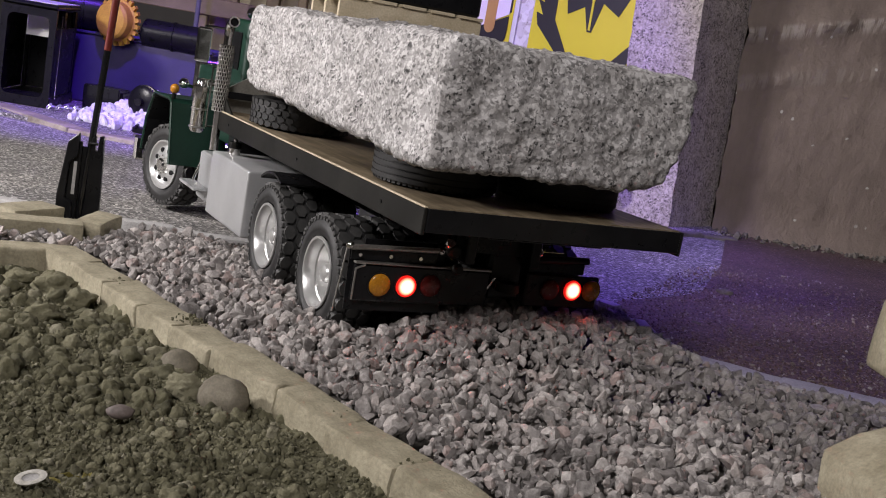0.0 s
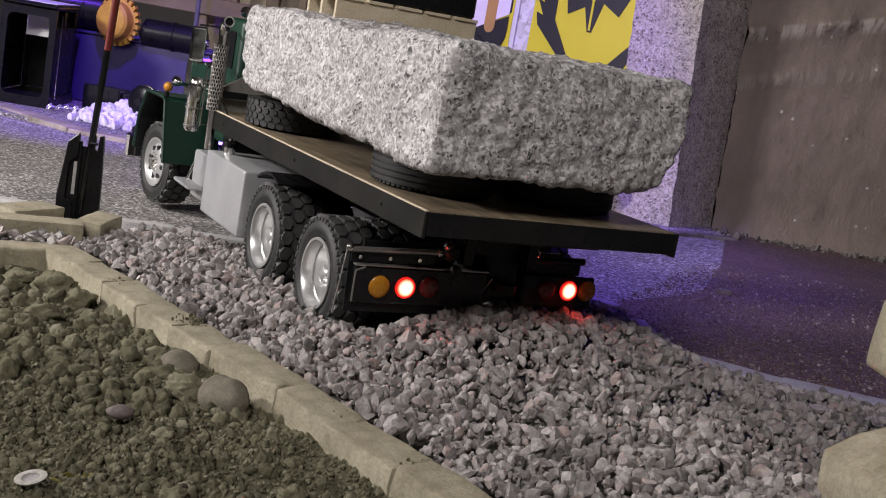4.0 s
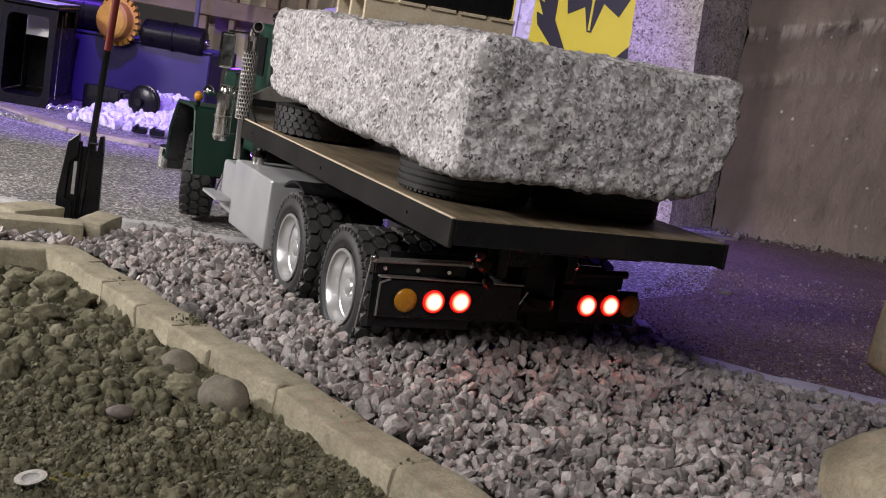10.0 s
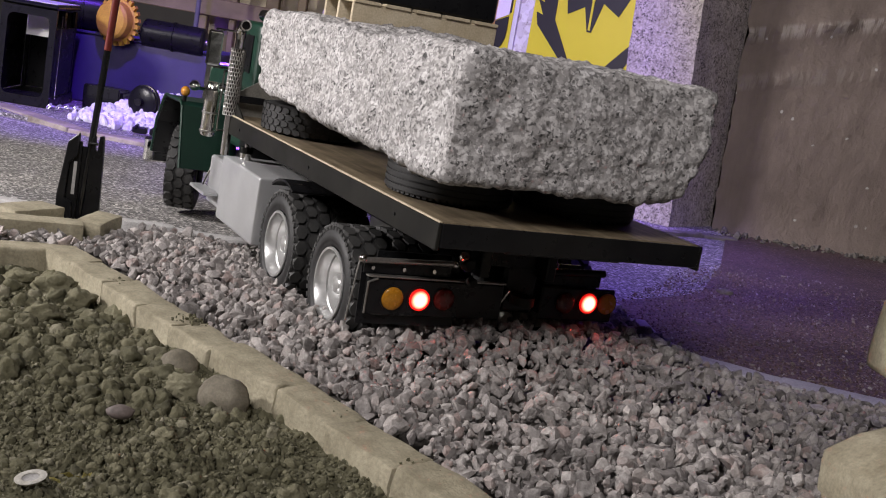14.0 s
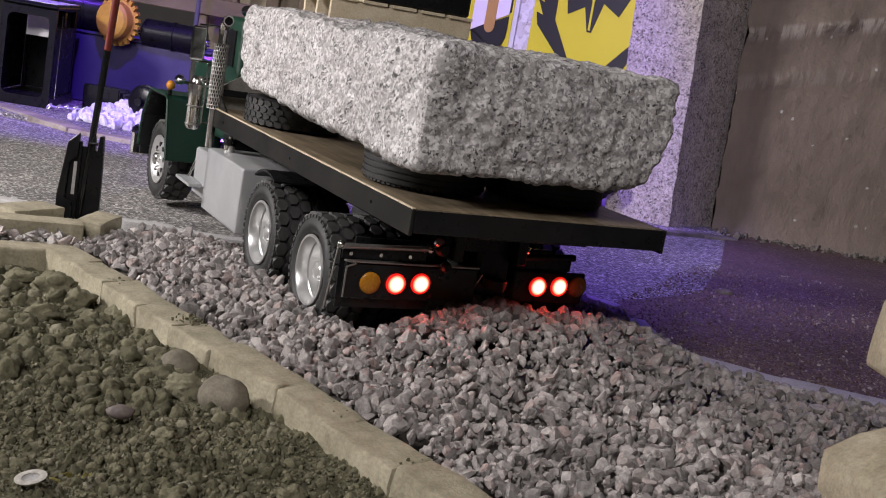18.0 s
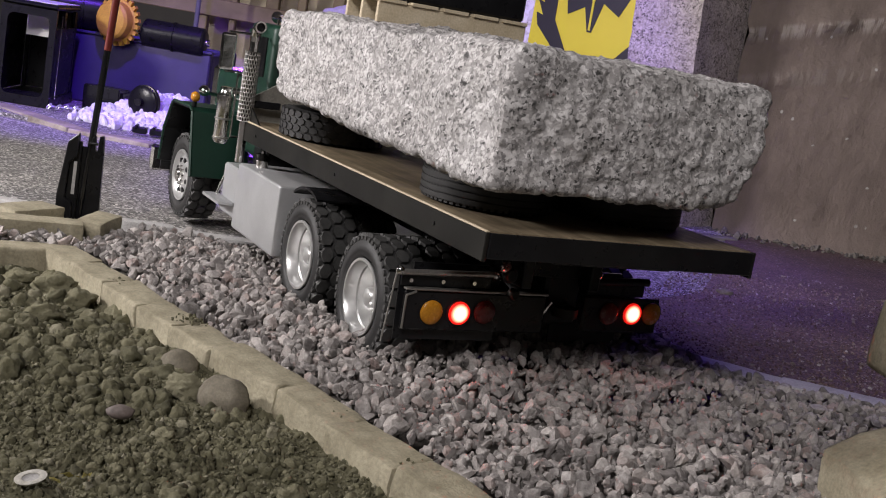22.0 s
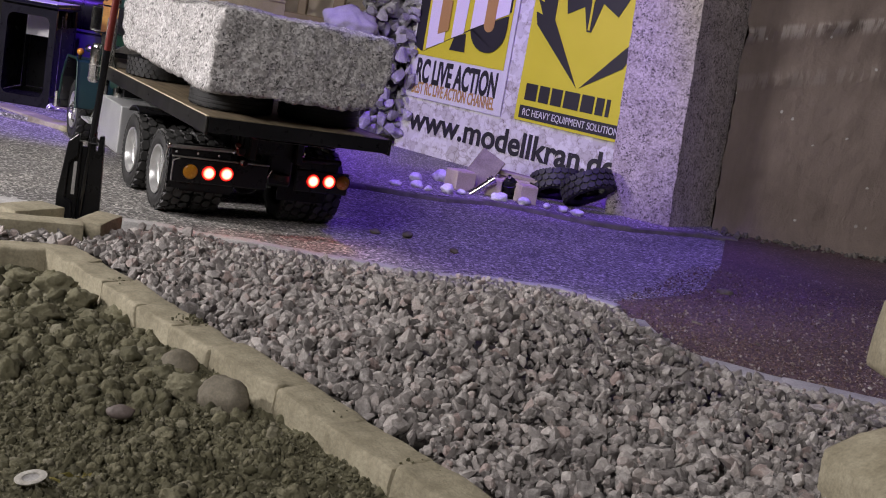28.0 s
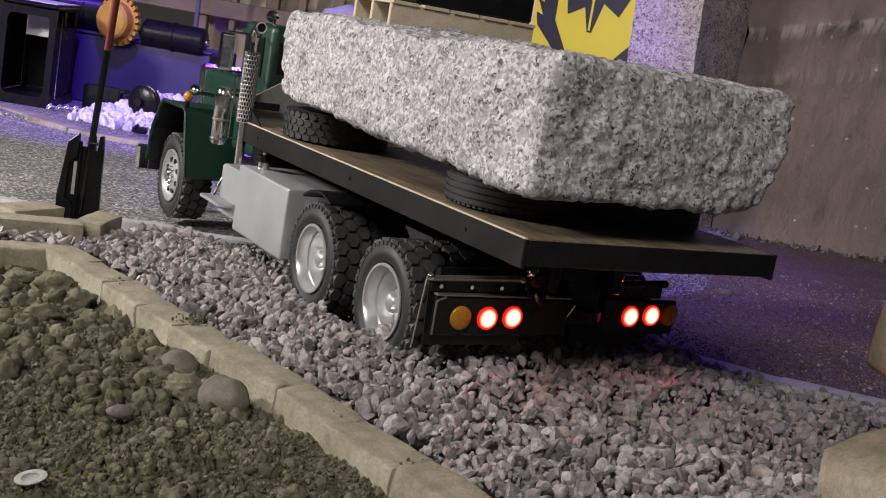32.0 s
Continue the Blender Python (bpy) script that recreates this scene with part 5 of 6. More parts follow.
for x in (0.016, 0.19):
    bm = prism(fresh(), [(0.158, -0.066), (0.1605, -0.066), (0.153, -0.146), (0.1505, -0.146)], x, x + 0.09, 0)
    tpart("mudflap", bm, M["black"], "black rubber mudflap")
bm = prism(fresh(), [(0.126, -0.068), (0.1276, -0.068), (0.1226, -0.137), (0.121, -0.137)], -0.015, 0.1, 0)
tpart("mudflap", bm, M["black"], "black rubber mudflap")
tpart("mudflap_edge", tube(fresh(), (-0.0185, 0.1255, -0.068), (-0.0275, 0.1205, -0.14), 0.0009, seg=8), M["mesh_steel"], "thin bright edge wire", 40)
# bright L put on as geometry for the highlight at the plate's corner
tpart("edge_highlight", tube(tube(fresh(), (-0.0105, 0.1135, -0.09), (-0.0105, 0.1135, -0.124), 0.0012, seg=8), (-0.0105, 0.1135, -0.09), (0.0, 0.1135, -0.0858), 0.0012, seg=8), M["mesh_steel"], "bright steel-coloured edge", 40)
for x, z in ((0.094, -0.056), (0.102, -0.064), (0.2075, -0.058)):
    head = tpart("glad_hand", lathe(fresh(), [(0.0, -0.008), (0.0045, -0.008), (0.006, -0.005), (0.0045, -0.002), (0.0055, 0.002), (0.0055, 0.007), (0.0, 0.0075)], 18, Matrix.Translation((x, 0.1085, z)) @ Matrix.Rotation(radians(70), 4, "Z") @ Matrix.Rotation(radians(25), 4, "Y")), M["chrome"], "small chrome hose coupling", 40)
    part("hose", tube(fresh(), (x, 0.112, z), (x + 0.006, 0.125, z + 0.02), 0.0022, seg=10), M["black"], head, smooth=40)
INNER_L, OUTER_L = lamp(0.081, -0.1045, "red"), lamp(0.0505, -0.106, "red")
INNER_R, OUTER_R = lamp(0.237, -0.101, "red"), lamp(0.267, -0.0995, "red")
TURN_L, TURN_R = lamp(0.0198, -0.1068, "amber"), lamp(0.2945, -0.0993, "amber")

# quarter fender before the middle wheels
for x in (-0.004, 0.2155):
    arc = [math.radians(58 + 57 * k / 14) for k in range(15)]
    bm = strip([(0.429 + 0.084 * math.cos(a), AXLE_Z + 0.084 * math.sin(a)) for a in arc], -0.003, x, x + 0.108)
    tpart("quarter_fender", bm, M["black"], "thin black wheel guard")

# fuel tanks, caps and steps
for x0, x1, cap in ((-0.0125, 0.085, 0.012), (0.235, 0.3285, 0.306)):
    bm = box(fresh(), (x0, 0.5, -0.148), (x1, 0.676, -0.0555), 0.0035, seg=3)
    tank = tpart("fuel_tank", bm, M["alu"], "brushed aluminium box tank", 40)
    part("filler_cap", tube(tube(fresh(), (cap, 0.65, -0.056), (cap, 0.65, -0.046), 0.0085), (cap, 0.65, -0.0455), (cap, 0.65, -0.037), 0.0105, 0.0095), M["chrome"], tank, "chrome filler cap", smooth=40)
    part("cap_vent", tube(fresh(), (cap, 0.65, -0.037), (cap, 0.65, -0.033), 0.003), M["chrome"], tank)
for x0, x1 in ((-0.018, 0.06), (0.26, 0.338)):
    tpart("step_box", a_box((x0 + 0.012, 0.681, -0.14), (x1, 0.76, -0.068), 0.003), M["alu"], "polished step box")
    step_plate = tpart("step", a_box((x0 - 0.012, 0.692, -0.1215), (x0 + 0.01, 0.773, -0.117), 0.0008), M["alu"], "bright tread plate step")
    for k in range(12):
        part("stud", a_box((x0 - 0.0125, 0.6945 + 0.0063 * k, -0.117), (x0 + 0.009, 0.697 + 0.0063 * k, -0.1155)), M["alu"], step_plate)
    tpart("step_strut", tube(fresh(), (x0 + 0.004, 0.758, -0.118), (x0 + 0.02, 0.758, -0.07), 0.0022, seg=8), M["chrome"])

# cab, bonnet, fenders
MARKERS = []
bm = box(fresh(), (0.04, 0.748, -0.06), (0.28, 0.865, 0.138), 0.012, seg=4)
tpart("cab", bm, M["green"], "dark green painted cab", 40)
for x0, x1 in ((0.05, 0.145), (0.175, 0.27)):
    tpart("rear_window", a_box((x0, 0.7455, 0.07), (x1, 0.7478, 0.115), 0.001), M["black"], "dark rear window")
for x in (0.0375, 0.28):
    tpart("door_window", a_box((x, 0.775, 0.06), (x + 0.0025, 0.845, 0.118), 0.0008), M["black"], "dark door window")
tpart("roof_visor", a_box((0.045, 0.866, 0.118), (0.275, 0.89, 0.126), 0.003), M["green"])
bm = box(fresh(), (0.07, 0.866, -0.06), (0.25, 1.11, 0.046), 0.014, seg=4)
tpart("bonnet", bm, M["green"], "dark green bonnet", 40)
tpart("radiator_shell", a_box((0.066, 1.1105, -0.09), (0.254, 1.125, 0.05), 0.006), M["chrome"], "chrome radiator shell")
tpart("front_bumper", a_box((-0.02, 1.14, -0.15), (0.34, 1.155, -0.105), 0.004), M["chrome"])
for x0, x1, out in ((-0.025, 0.068, -0.025), (0.252, 0.345, 0.345)):
    path = [(0.868, -0.112), (0.898, -0.014), (0.912, -0.008), (1.01, -0.01), (1.022, -0.016), (1.058, -0.06), (1.07, -0.118)]
    fender = tpart("fender", strip(path, 0.0028, x0, x1), M["green"], "dark green angular fender")
    bm = strip(path, 0.0014, x0 + 0.001, x1 - 0.001, 0.0032)
    part("liner", bm, M["black"], fender, "black arch liner")
    bm = fresh()
    for a, b in zip(path, path[1:]):
        tube(bm, (out, a[0], a[1]), (out, b[0], b[1]), 0.0022, seg=8)
    part("lip", bm, M["green"], fender)
    part("flap", a_box((x0 + 0.004, 1.066, -0.135), (x1 - 0.006, 1.072, -0.12), 0.001), M["black"], fender)
    lx = -0.019 if x0 < 0 else 0.339
    part("marker_stem", tube(fresh(), (lx, 0.912, -0.009), (lx, 0.912, 0.001), 0.0035, seg=12), M["black"], fender)
    bm = fresh()
    bmesh.ops.create_uvsphere(bm, u_segments=20, v_segments=12, radius=0.0082)
    bmesh.ops.transform(bm, matrix=Matrix.Translation((lx, 0.912, 0.0075)) @ Matrix.Diagonal((0.9, 1.15, 1, 1)), verts=bm.verts)
    part("marker_lamp", bm, M["amber"], fender, "amber marker lamp", smooth=60)
    bm = fresh()
    bmesh.ops.create_uvsphere(bm, u_segments=16, v_segments=10, radius=0.0072)
    MARKERS.append((part("marker_bulb", bm, M["marker_lit"], fender, "lit marker bulb", pose(lx, 0.912, 0.0075), 60), Vector((lx, 0.912, 0.0075))))
    hx = 0.01 if x0 < 0 else 0.31
    bm = lathe(fresh(), [(0.0, -0.012), (0.0045, -0.01), (0.0075, -0.005), (0.0085, 0.002), (0.009, 0.0045), (0.0082, 0.0055), (0.0, 0.0055)], 24, Matrix.Translation((hx, 0.965, 0.014)) @ Matrix.Rotation(radians(90), 4, "Z"))
    part("head_lamp", bm, M["chrome"], fender, "chrome head lamp shell", smooth=40)
    part("head_lamp_arm", tube(fresh(), (hx, 0.96, 0.012), (hx + (0.07 if x0 < 0 else -0.07), 0.96, 0.006), 0.003, seg=8), M["chrome"], fender)
    # air cleaner, mirror and stack of this side
    s = 1 if x0 < 0 else -1
    cx = -0.016 if x0 < 0 else 0.336
    can = tpart("air_cleaner", lathe(fresh(), [(0.0, -0.042), (0.0085, -0.042), (0.0112, -0.038), (0.0112, 0.02), (0.0125, 0.021), (0.0125, 0.028), (0.009, 0.032), (0.0085, 0.04), (0.0, 0.041)], 28, Matrix.Translation((cx, 0.765, 0.0)) @ Matrix.Rotation(radians(-90), 4, "Y")), M["chrome"], "chrome air cleaner canister", 40)
    for z in (-0.034, -0.006, 0.022):
        part("strap", lathe(fresh(), [(0.0112, z - 0.0015), (0.0124, z - 0.001), (0.0124, z + 0.001), (0.0112, z + 0.0015)], 28, Matrix.Translation((cx, 0.765, 0)) @ Matrix.Rotation(radians(-90), 4, "Y")), M["mesh_steel"], can, smooth=40)
    part("intake_arm", tube(fresh(), (cx, 0.765, 0.034), (cx + s * 0.06, 0.78, 0.034), 0.006, seg=12), M["chrome"], can, smooth=40)
    mx = -0.028 if x0 < 0 else 0.348
    mirror = tpart("mirror", a_box((mx - 0.011, 0.741, 0.066), (mx + 0.011, 0.747, 0.118), 0.0025), M["chrome"], "chrome framed side mirror")
    part("mirror_glass", a_box((mx - 0.0085, 0.7398, 0.07), (mx + 0.0085, 0.7408, 0.114)), M["mirror"], mirror)
    for z in (0.064, 0.12):
        part("mirror_arm", tube(fresh(), (mx, 0.746, z), (mx + s * 0.058, 0.77, z), 0.0016, seg=8), M["chrome"], mirror)
    rail = tpart("grab_rail", tube(tube(tube(fresh(), (mx + s * 0.022, 0.752, -0.03), (mx + s * 0.022, 0.752, 0.06), 0.0016, seg=8), (mx + s * 0.022, 0.752, 0.06), (mx + s * 0.04, 0.76, 0.06), 0.0016, seg=8), (mx + s * 0.022, 0.752, -0.03), (mx + s * 0.04, 0.76, -0.03), 0.0016, seg=8), M["chrome"])
    ex = -0.001 if x0 < 0 else 0.321
    stack = tpart("exhaust_pipe", tube(fresh(), (ex, 0.712, -0.06), (ex, 0.712, 0.112), 0.0064, seg=20), M["chrome"], "polished exhaust stack", 40)
    bm = fresh()
    bend = [(0, 0.112), (-0.001, 0.12), (-0.004, 0.127), (-0.009, 0.131), (-0.016, 0.133)]
    for a, b in zip(bend, bend[1:]):
        tube(bm, (ex, 0.712 + a[0], a[1]), (ex, 0.712 + b[0], b[1]), 0.0072, seg=20, caps=False)
    lathe(bm, [(0.0072, 0), (0.0083, 0.0005), (0.0083, 0.0025), (0.006, 0.0025), (0.006, -0.006)], 20, Matrix.Translation((ex, 0.695, 0.133)) @ Matrix.Rotation(radians(-90), 4, "Z"))
    part("outlet", bm, M["chrome"], stack, "bent chrome outlet", smooth=40)
    part("outlet_core", tube(fresh(), (ex, 0.6985, 0.133), (ex, 0.6995, 0.133), 0.0062, seg=16), M["black"], stack)
    # perforated heat shield: a net of small rings
    bm = fresh()
    for row in range(17):
        for k in range(12):
            a = math.pi * (0.5 + 1.4 * (k + 0.5 * (row % 2)) / 12)
            z = 0.002 + 0.0058 * row
            q = Matrix.Translation((ex + 0.0104 * math.cos(a), 0.712 + 0.0104 * math.sin(a), z)) @ Matrix.Rotation(a, 4, "Z")
            lathe(bm, [(0.0021, 0.0), (0.0031, 0.0005), (0.0031, -0.0005)], 7, q, closed=True)
    # black cylinder added round the pipe so the net's holes show dark
    part("shield_backing", tube(fresh(), (ex, 0.712, -0.001), (ex, 0.712, 0.098), 0.0088, seg=20), M["black"], stack, "black backing added behind the net", smooth=40)
    part("heat_shield", bm, M["mesh_steel"], stack, "perforated steel heat shield")
    part("stack_bracket", a_box((min(ex, ex + s * 0.05), 0.709, 0.02), (max(ex, ex + s * 0.05), 0.715, 0.03), 0.001), M["black"], stack)
for x in (0.06, 0.26):
    bm = lathe(fresh(), [(0.002, -0.03), (0.003, 0.0), (0.004, 0.02), (0.009, 0.034), (0.0085, 0.035), (0.0, 0.03)], 18, Matrix.Translation((x, 0.8, 0.149)) @ Matrix.Rotation(radians(75), 4, "Z"))
    tpart("roof_horn", bm, M["chrome"], "chrome roof horn", 40)
    tpart("horn_foot", tube(fresh(), (x, 0.8, 0.138), (x, 0.8, 0.147), 0.002, seg=8), M["chrome"])
# added block, hides the violet-lit road that would show under the bed
tpart("bed_filler", a_box((0.03, 0.684, -0.125), (0.25, 0.746, -0.032), 0.003), M["black"], "black filler block under the bed")
tpart("gear_housing", a_box((0.13, 0.74, -0.09), (0.19, 0.95, -0.04), 0.006), M["green"])

# ---------------------------------------------------------------- the load
DECK = HOME


def granite_block():
    """A split granite kerb block, hand dressed, 60 cm long."""
    bm = fresh()
    size = Vector((0.3, 0.582, 0.12))
    bmesh.ops.create_cube(bm, size=1)
    bmesh.ops.scale(bm, vec=size, verts=bm.verts)
    bmesh.ops.bevel(bm, geom=bm.edges[:], offset=0.0035, segments=2, affect="EDGES", profile=0.5)
    for _ in range(9):
        longs = [e for e in bm.edges if e.calc_length() > 0.0052]
        if not longs:
            break
        bmesh.ops.subdivide_edges(bm, edges=longs, cuts=1, use_grid_fill=True)
    bm.normal_update()

    moves = []
    for v in bm.verts:
        p = v.co
        warp = p + noise.noise_vector(p * 26) * 0.008
        big = noise.noise(p * 8 + Vector((2, 0, 0))) * 0.008
        # hammered hollows, then broken grain
        near, next_near = noise.voronoi(warp * 22)[0][:2]
        hollows = 0.004 * min(0.5, next_near - near) + 0.005 * noise.noise(warp * 13)
        near, next_near = noise.voronoi(warp * 58 + Vector((1, 2, 3)))[0][:2]
        flakes = -0.0045 * min(0.5, next_near - near) + 0.002 * noise.noise(warp * 70)
        tiny = 0.0022 * noise.noise(p * 130) + 0.0012 * noise.noise(p * 300)
        moves.append(v.normal * (big + hollows + flakes + tiny + 0.003))
    for v, d in zip(bm.verts, moves):
        p = v.co.copy()
        v.co += d
        # the underside is hollowed towards the front; the right end tapers at the bottom
        if p.z < 0:
            low = min(1, -p.z / 0.059)
            v.co.z += low * (0.008 * max(0, (p.y + 0.05) / 0.35) + 0.008 * max(0, min(1, (p.y + 0.2) / 0.14)) + 0.006 * max(0, (p.x - 0.09) / 0.05))
            v.co.x -= low * 0.016 * max(0, (p.x - 0.05) / 0.1)
        else:
            high = min(1, p.z / 0.059)
            v.co.y += high * 0.008 * max(0, min(1, (-0.1 - p.y) / 0.15))
            v.co.x += 0.01 * high * max(0, -p.x / 0.148) * max(0, min(1, (-0.1 - p.y) / 0.15))
            v.co.x += 0.006 * high * max(0, p.x / 0.148)
    return bm


ROCK_AT = Matrix.Translation((0.144, 0.29, 0.1015))
rock = thing("granite_block", granite_block(), M["granite"], "large rough grey granite block on the truck bed", "granite block", at=START @ DECK @ ROCK_AT, smooth=60)

bm = casing(fresh(), 0.036, 0.069, 0.042)
RIB_TYRE = finish("tyre", bm, M["rubber_side"], 45)
bm = fresh()
for k in range(5):
    x = -0.0165 + 0.0066 * k
    lathe(bm, [(0.067, x), (0.0705, x + 0.0004), (0.0705, x + 0.0052), (0.067, x + 0.0056)], 44)
for s in (-1, 1):
    for k in range(60):
        q = Matrix.Rotation(2 * math.pi * k / 60, 4, "X")
        box(bm, (0.0165 * s - 0.002, -0.0022, 0.066), (0.0165 * s + 0.002, 0.0022, 0.0684), m=q)
RIBS = finish("tread", bm, M["rubber_side"], 40)
BLOCK_TREAD = finish("tread", tread(fresh(), 0.066, 0.0705, 0.036, 34, 4), M["rubber_side"])
SPARES = []
for x, y, blocks in ((0.086, 0.157, False), (0.238, 0.139, False), (0.076, 0.572, True)):
    local = DECK @ Matrix.Translation((x, y, 0.0205)) @ Matrix.Rotation(radians(90), 4, "Y")
    spare = tagged(new("spare_tyre", RIB_TYRE), "worn black rubber tyre lying under the granite block", "tyre", "tyres under the block")
    spare.matrix_basis = START @ local
    child("tread", BLOCK_TREAD if blocks else RIBS, spare)
    SPARES.append((spare, local))

PALLET_AT = DECK @ Matrix.Translation((0.042, 0.404, 0.1665))
pallet = empty("pallet", "small pale wooden pallet lying on the granite block", "pallet", START @ PALLET_AT)
for y in (0.0, 0.048, 0.094):
    part("runner", a_box((0, y, 0), (0.205, y + 0.006, 0.024), 0.0006), M["pale_wood"], pallet)
for k in range(5):
    x = 0.0 + 0.0425 * k
    part("top_board", a_box((x, -0.003, 0.0242), (x + 0.035, 0.104, 0.0285), 0.0006), M["pale_wood"], pallet)
CRATE_AT = PALLET_AT @ Matrix.Translation((0.035, 0.004, 0.0287))
crate = empty("black_case", "plain black case standing on the pallet", "case", START @ CRATE_AT)
part("body", a_box((0, 0, 0), (0.168, 0.09, 0.06), 0.003), M["black"], crate)
part("lid", a_box((-0.001, -0.001, 0.0602), (0.169, 0.091, 0.068), 0.002), M["black"], crate)

# big tyres by the post
for x, y, z, axis in [(0.262, 2.945, 0.052, (-0.15, 0.42, 0.9)), (0.335, 2.885, 0.065, (-0.4, 0.42, 0.82))]:
    t2 = tagged(new("scrap_tyre", TYRE), "black lugged tyre leaning by the granite post", "tyre", "tyres by the post")
    t2.matrix_basis = Matrix.Translation((x, y, z)) @ Vector((1, 0, 0)).rotation_difference(Vector(axis)).to_matrix().to_4x4()
    child("tread", TREAD, t2)

# ---------------------------------------------------------------- what moves


def motions():
    # seconds, place of the truck's foot, pitch, lean, heading
    rows = [
        (0.0, -0.1718, 1.6810, 0.0164, -0.46, 0.16, 28.81),
        (0.5, -0.1874, 1.7052, 0.0158, -0.31, -0.06, 29.23),
        (1.0, -0.1854, 1.7045, 0.0157, -0.19, -0.11, 29.14),
        (1.5, -0.1711, 1.6733, 0.0168, -0.34, 0.00, 29.83),
        (2.0, -0.1683, 1.6670, 0.0161, -0.57, 0.22, 30.05),
        (2.5, -0.1716, 1.6743, 0.0150, -0.43, 0.18, 29.90),
        (3.0, -0.1732, 1.6785, 0.0152, -0.26, 0.10, 29.78),
        (3.5, -0.1766, 1.6834, 0.0150, -0.14, 0.14, 29.78),
        (5.5, -0.2008, 1.7246, 0.0159, -0.05, -0.06, 29.85),
        (6.0, -0.2153, 1.7549, 0.0167, -0.21, 0.11, 29.70),
        (6.5, -0.2674, 1.8655, 0.0115, -0.43, -0.81, 28.99),
        (7.0, -0.2640, 1.8574, 0.0106, -0.30, -0.76, 28.98),
        (7.5, -0.2602, 1.8507, 0.0101, -0.15, -0.86, 29.10),
        (8.0, -0.2430, 1.8268, 0.0105, -0.13, -0.92, 28.85),
        (8.5, -0.2135, 1.7837, 0.0137, -0.28, -0.96, 27.96),
        (9.0, -0.1274, 1.6260, 0.0196, -0.65, -0.09, 26.93),
        (9.5, -0.1245, 1.6181, 0.0198, -0.63, 0.01, 27.10),
        (10.0, -0.1235, 1.6183, 0.0185, -0.79, -0.12, 26.98),
        (10.5, -0.1288, 1.6296, 0.0175, -0.37, 0.07, 26.89),
        (11.0, -0.1267, 1.6256, 0.0173, -0.51, -0.06, 26.98),
        (11.5, -0.1255, 1.6234, 0.0173, -0.54, -0.02, 26.88),
        (12.0, -0.1285, 1.6297, 0.0162, -0.46, -0.12, 26.78),
        (12.5, -0.1359, 1.6423, 0.0157, -0.10, 0.26, 26.99),
        (13.0, -0.1564, 1.6731, 0.0151, -0.10, 0.48, 27.96),
        (13.5, -0.1605, 1.6824, 0.0154, 0.11, 0.19, 27.97),
        (14.0, -0.1513, 1.6600, 0.0142, 0.08, 0.14, 28.34),
        (14.5, -0.1437, 1.6397, 0.0162, 0.03, 0.36, 29.09),
        (16.5, -0.1388, 1.6251, 0.0161, -0.12, 0.45, 29.65),
        (17.0, -0.1502, 1.6475, 0.0143, 0.31, 0.56, 29.46),
        (17.5, -0.1830, 1.7089, 0.0164, 0.04, -0.33, 28.97),
        (18.0, -0.1855, 1.7132, 0.0161, 0.16, -0.33, 28.98),
        (18.5, -0.1915, 1.7280, 0.0160, 0.04, -0.55, 28.94),
        (19.0, -0.2449, 1.8299, 0.0141, -0.32, 0.82, 29.12),
        (19.5, -0.2441, 1.8340, 0.0124, 0.19, -0.83, 29.01),
        (20.0, -0.2428, 1.8312, 0.0109, -0.06, -0.66, 29.01),
        (20.5, -0.2320, 1.8115, 0.0130, 0.18, -0.82, 28.97),
        (21.0, -0.2229, 1.7968, 0.0147, 0.20, -0.96, 28.92),
        (21.5, -0.1528, 1.6681, 0.0163, 0.09, -1.00, 28.12),
        (22.0, -0.1135, 1.5949, 0.0188, -0.48, -0.26, 29.04),
        (22.5, -0.1149, 1.5955, 0.0179, -0.46, 0.16, 29.06),
        (23.0, -0.1188, 1.6066, 0.0164, -0.15, -0.11, 29.03),
        (23.5, -0.1190, 1.6063, 0.0162, -0.16, -0.06, 29.03),
        (24.0, -0.1190, 1.6067, 0.0163, -0.16, -0.09, 29.04),
        (24.5, -0.1207, 1.6089, 0.0156, -0.16, -0.04, 29.07),
        (25.0, -0.1409, 1.6395, 0.0148, 0.09, 0.47, 29.52),
        (25.5, -0.1988, 1.7254, 0.0159, 0.05, -0.68, 30.96),
        (27.5, -0.5478, 2.3371, -0.0005, 0.21, 0.51, 30.16),
        (28.0, -0.5551, 2.3447, -0.0015, -0.01, 0.44, 30.01),
        (28.5, -0.5552, 2.3464, -0.0022, 0.05, -0.14, 29.86),
        (29.0, -0.5427, 2.3286, -0.0024, 0.05, -0.22, 30.25),
        (29.5, -0.4682, 2.2062, -0.0001, -0.20, -0.41, 29.37),
        (30.0, -0.3439, 1.9982, 0.0154, 0.01, 1.15, 30.14),
        (30.5, -0.2130, 1.7691, 0.0142, -0.03, -0.18, 29.91),
        (31.0, -0.1046, 1.5797, 0.0223, -0.56, -0.30, 32.20),
        (31.5, -0.1026, 1.5771, 0.0221, -0.66, -0.50, 32.33),
        (32.0, -0.1099, 1.5893, 0.0188, -0.41, -0.29, 32.08),
    ]
    # seconds, steering in degrees to the left
    steer = [(0, 18), (0.5, 4), (1, -8), (1.5, -18), (2, -20), (2.5, 8), (3, 18), (3.5, 10), (5.5, 0), (6, 0), (6.5, 6), (7, 14), (8, 12), (8.5, 0), (9, -20), (10, -18), (11, -24), (11.5, -10), (12, 14), (13, 17), (13.5, 0), (14, -22), (14.5, -18), (16.5, 0), (18, 2), (19, 2), (20, 2), (21, 10), (21.5, 6), (22, 2), (24, 4), (25, 16), (25.5, 10), (27.5, 0), (29, 0), (29.5, 4), (30, 8), (31, 2), (32, 0)]
    table = np.array(rows)

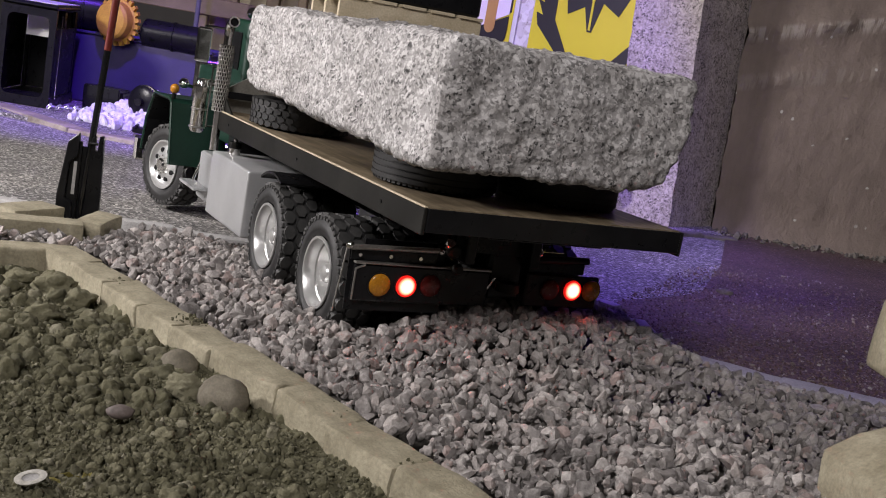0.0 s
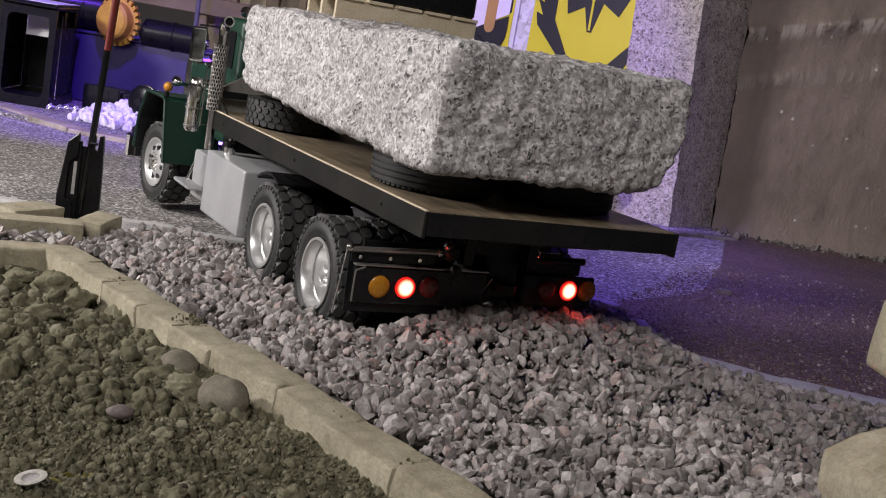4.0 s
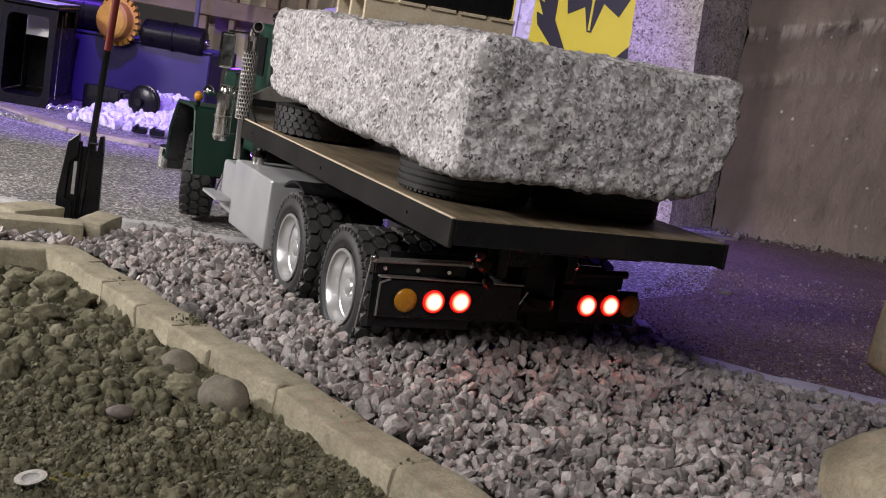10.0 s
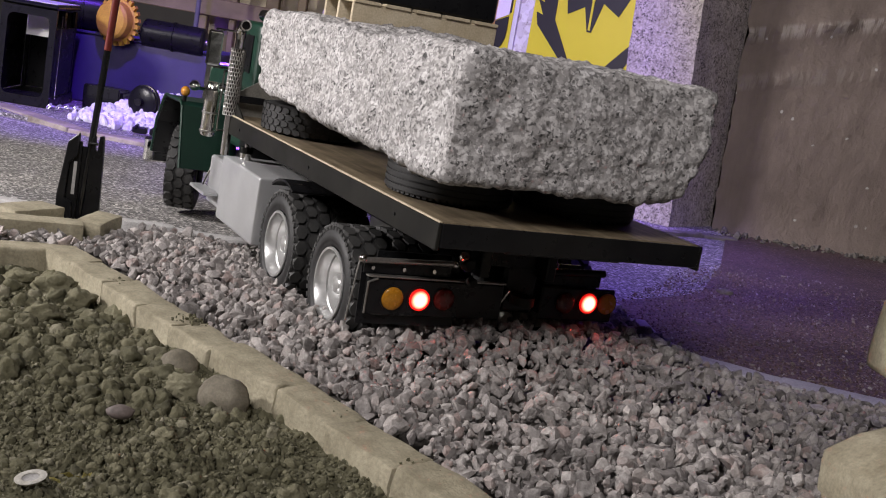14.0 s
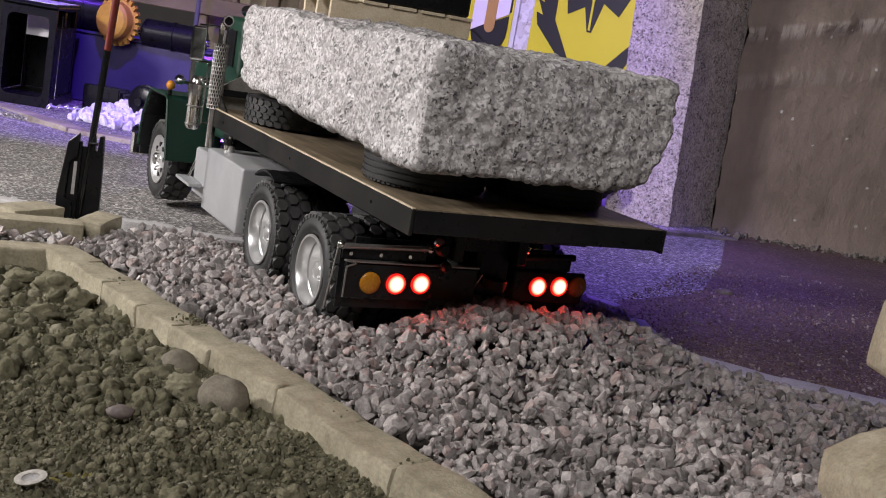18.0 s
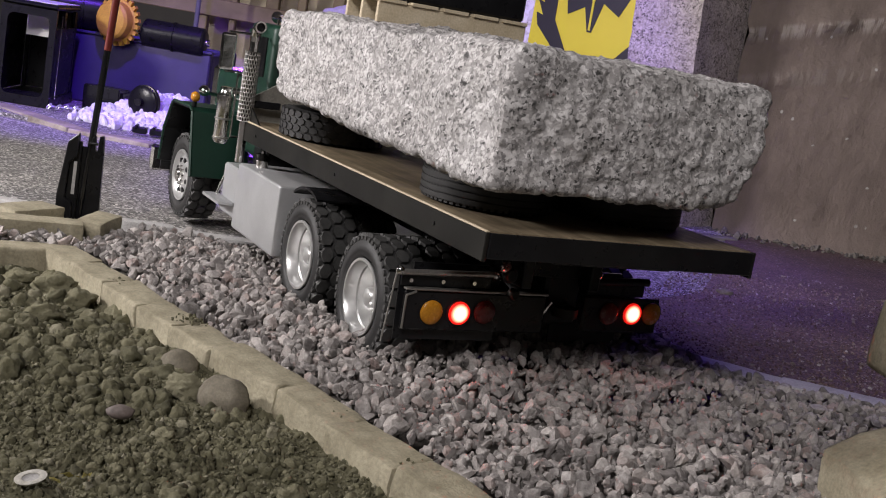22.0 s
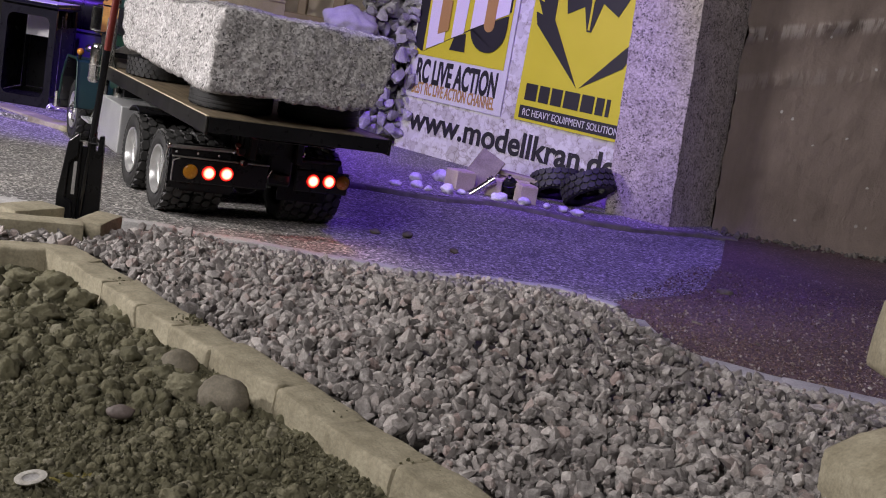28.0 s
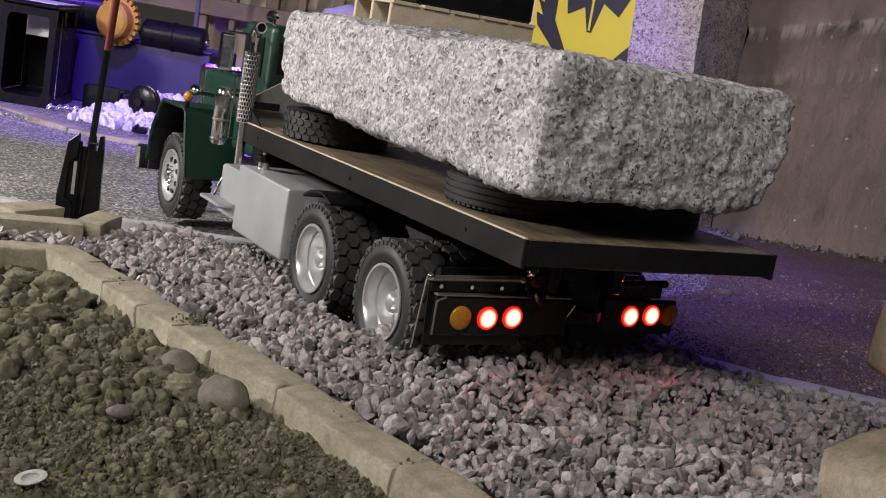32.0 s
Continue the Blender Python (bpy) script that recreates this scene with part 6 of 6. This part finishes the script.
    def path(t):
        """The truck's pose, gliding between the rows (monotone cubic)."""
        k = int(np.clip(np.searchsorted(table[:, 0], t, "right") - 1, 0, len(table) - 2))
        h = table[k + 1, 0] - table[k, 0]
        u = (t - table[k, 0]) / h
        slope = np.diff(table[:, 1:], axis=0) / np.diff(table[:, 0])[:, None]

        def tangent(i):
            if i == 0 or i == len(table) - 1:
                return slope[0 if i == 0 else -1] * 0
            a, b = slope[i - 1], slope[i]
            return np.where(a * b > 0, 2 * a * b / np.where(a + b == 0, 1, a + b), 0)

        a, b = table[k, 1:], table[k + 1, 1:]
        return (2 * u**3 - 3 * u**2 + 1) * a + (u**3 - 2 * u**2 + u) * h * tangent(k) + (-2 * u**3 + 3 * u**2) * b + (u**3 - u**2) * h * tangent(k + 1)

    times = [round(0.1 * k, 1) for k in range(321)]
    poses = [(t, pose(*path(t))) for t in times]
    walk(truck, poses)
    for ob, local in [(rock, DECK @ ROCK_AT), (pallet, PALLET_AT), (crate, CRATE_AT)] + SPARES:
        walk(ob, [(t, m @ local) for t, m in poses])
    # wheels roll by the way the truck goes along its heading
    rolled, angle = [], 0.0
    for k, (t, m) in enumerate(poses):
        if k:
            ahead = m.to_3x3() @ Vector((0, 1, 0))
            angle -= (m.translation - poses[k - 1][1].translation).dot(ahead) / R_TYRE
        rolled.append((t, angle))
    st, sv = zip(*steer)
    for ob, hub, dual in WHEELS:
        walk(ob, [(t, Matrix.Translation(hub) @ Matrix.Rotation(0 if dual else radians(float(np.interp(t, st, sv))), 4, "Z") @ Matrix.Rotation(a, 4, "X")) for t, a in rolled])
    # lamp bulbs: pushed up to the lens while lit, drawn back into the housing otherwise
    brake = [(0.5, 0.9), (2.1, 3.2), (6.2, 6.9), (9.9, 10.6), (11.6, 12.0), (13.1, 13.5), (16.2, 16.6), (17.4, 18.1), (18.7, 19.5), (22.1, 23.8), (27.2, 28.1), (31.6, 33)]
    left = [(0.1, 0.3), (2.7, 2.9), (3.2, 3.4), (6.9, 7.0), (7.3, 7.5), (7.8, 8.0), (8.3, 8.5), (11.7, 11.8), (12.2, 12.4), (12.7, 12.8), (24.3, 24.5), (24.8, 24.9), (25.3, 25.5), (29.0, 29.0)]
    right = [(1.2, 1.4), (9.2, 9.4), (9.7, 9.7), (10.2, 10.3), (10.8, 10.8), (11.0, 11.0), (13.6, 13.8), (14.3, 14.5)]
    tail = [(-1, 33)]
    for (bulb, ring, at), lit in ((INNER_L, brake), (INNER_R, brake), (OUTER_L, tail), (OUTER_R, tail), (TURN_L, left), (TURN_R, right)):
        on, off = at + Vector((0, -0.0028, 0)), at + Vector((0, 0.0035, 0))
        keys, state = [], any(a <= 0 <= b for a, b in lit)
        keys.append((0, on if state else off))
        for t in times[1:-1]:
            now = any(a - 0.01 <= t <= b + 0.01 for a, b in lit)
            if now != state:
                keys += [(t - 1 / FPS, on if state else off), (t, on if now else off)]
                state = now
        keys.append((32, on if state else off))
        for ob in (bulb, ring):
            if ob:
                walk(ob, [(t, Matrix.Translation(p)) for t, p in keys])
    out = Vector((-0.0015, -0.0046, 0.001))
    flash = [(0, 6.8, 8.8, 24.8, 25.2, 32), (0, 32)]
    for (bulb, at), spans in zip(MARKERS, flash):
        keys = [(0, at)]
        for a, b in zip(spans[1:-1:2], spans[2:-1:2]):
            keys += [(a - 1 / FPS, at), (a, at + out), (b, at + out), (b + 1 / FPS, at)]
        walk(bulb, [(t, Matrix.Translation(p)) for t, p in keys + [(32, at)]])


motions()
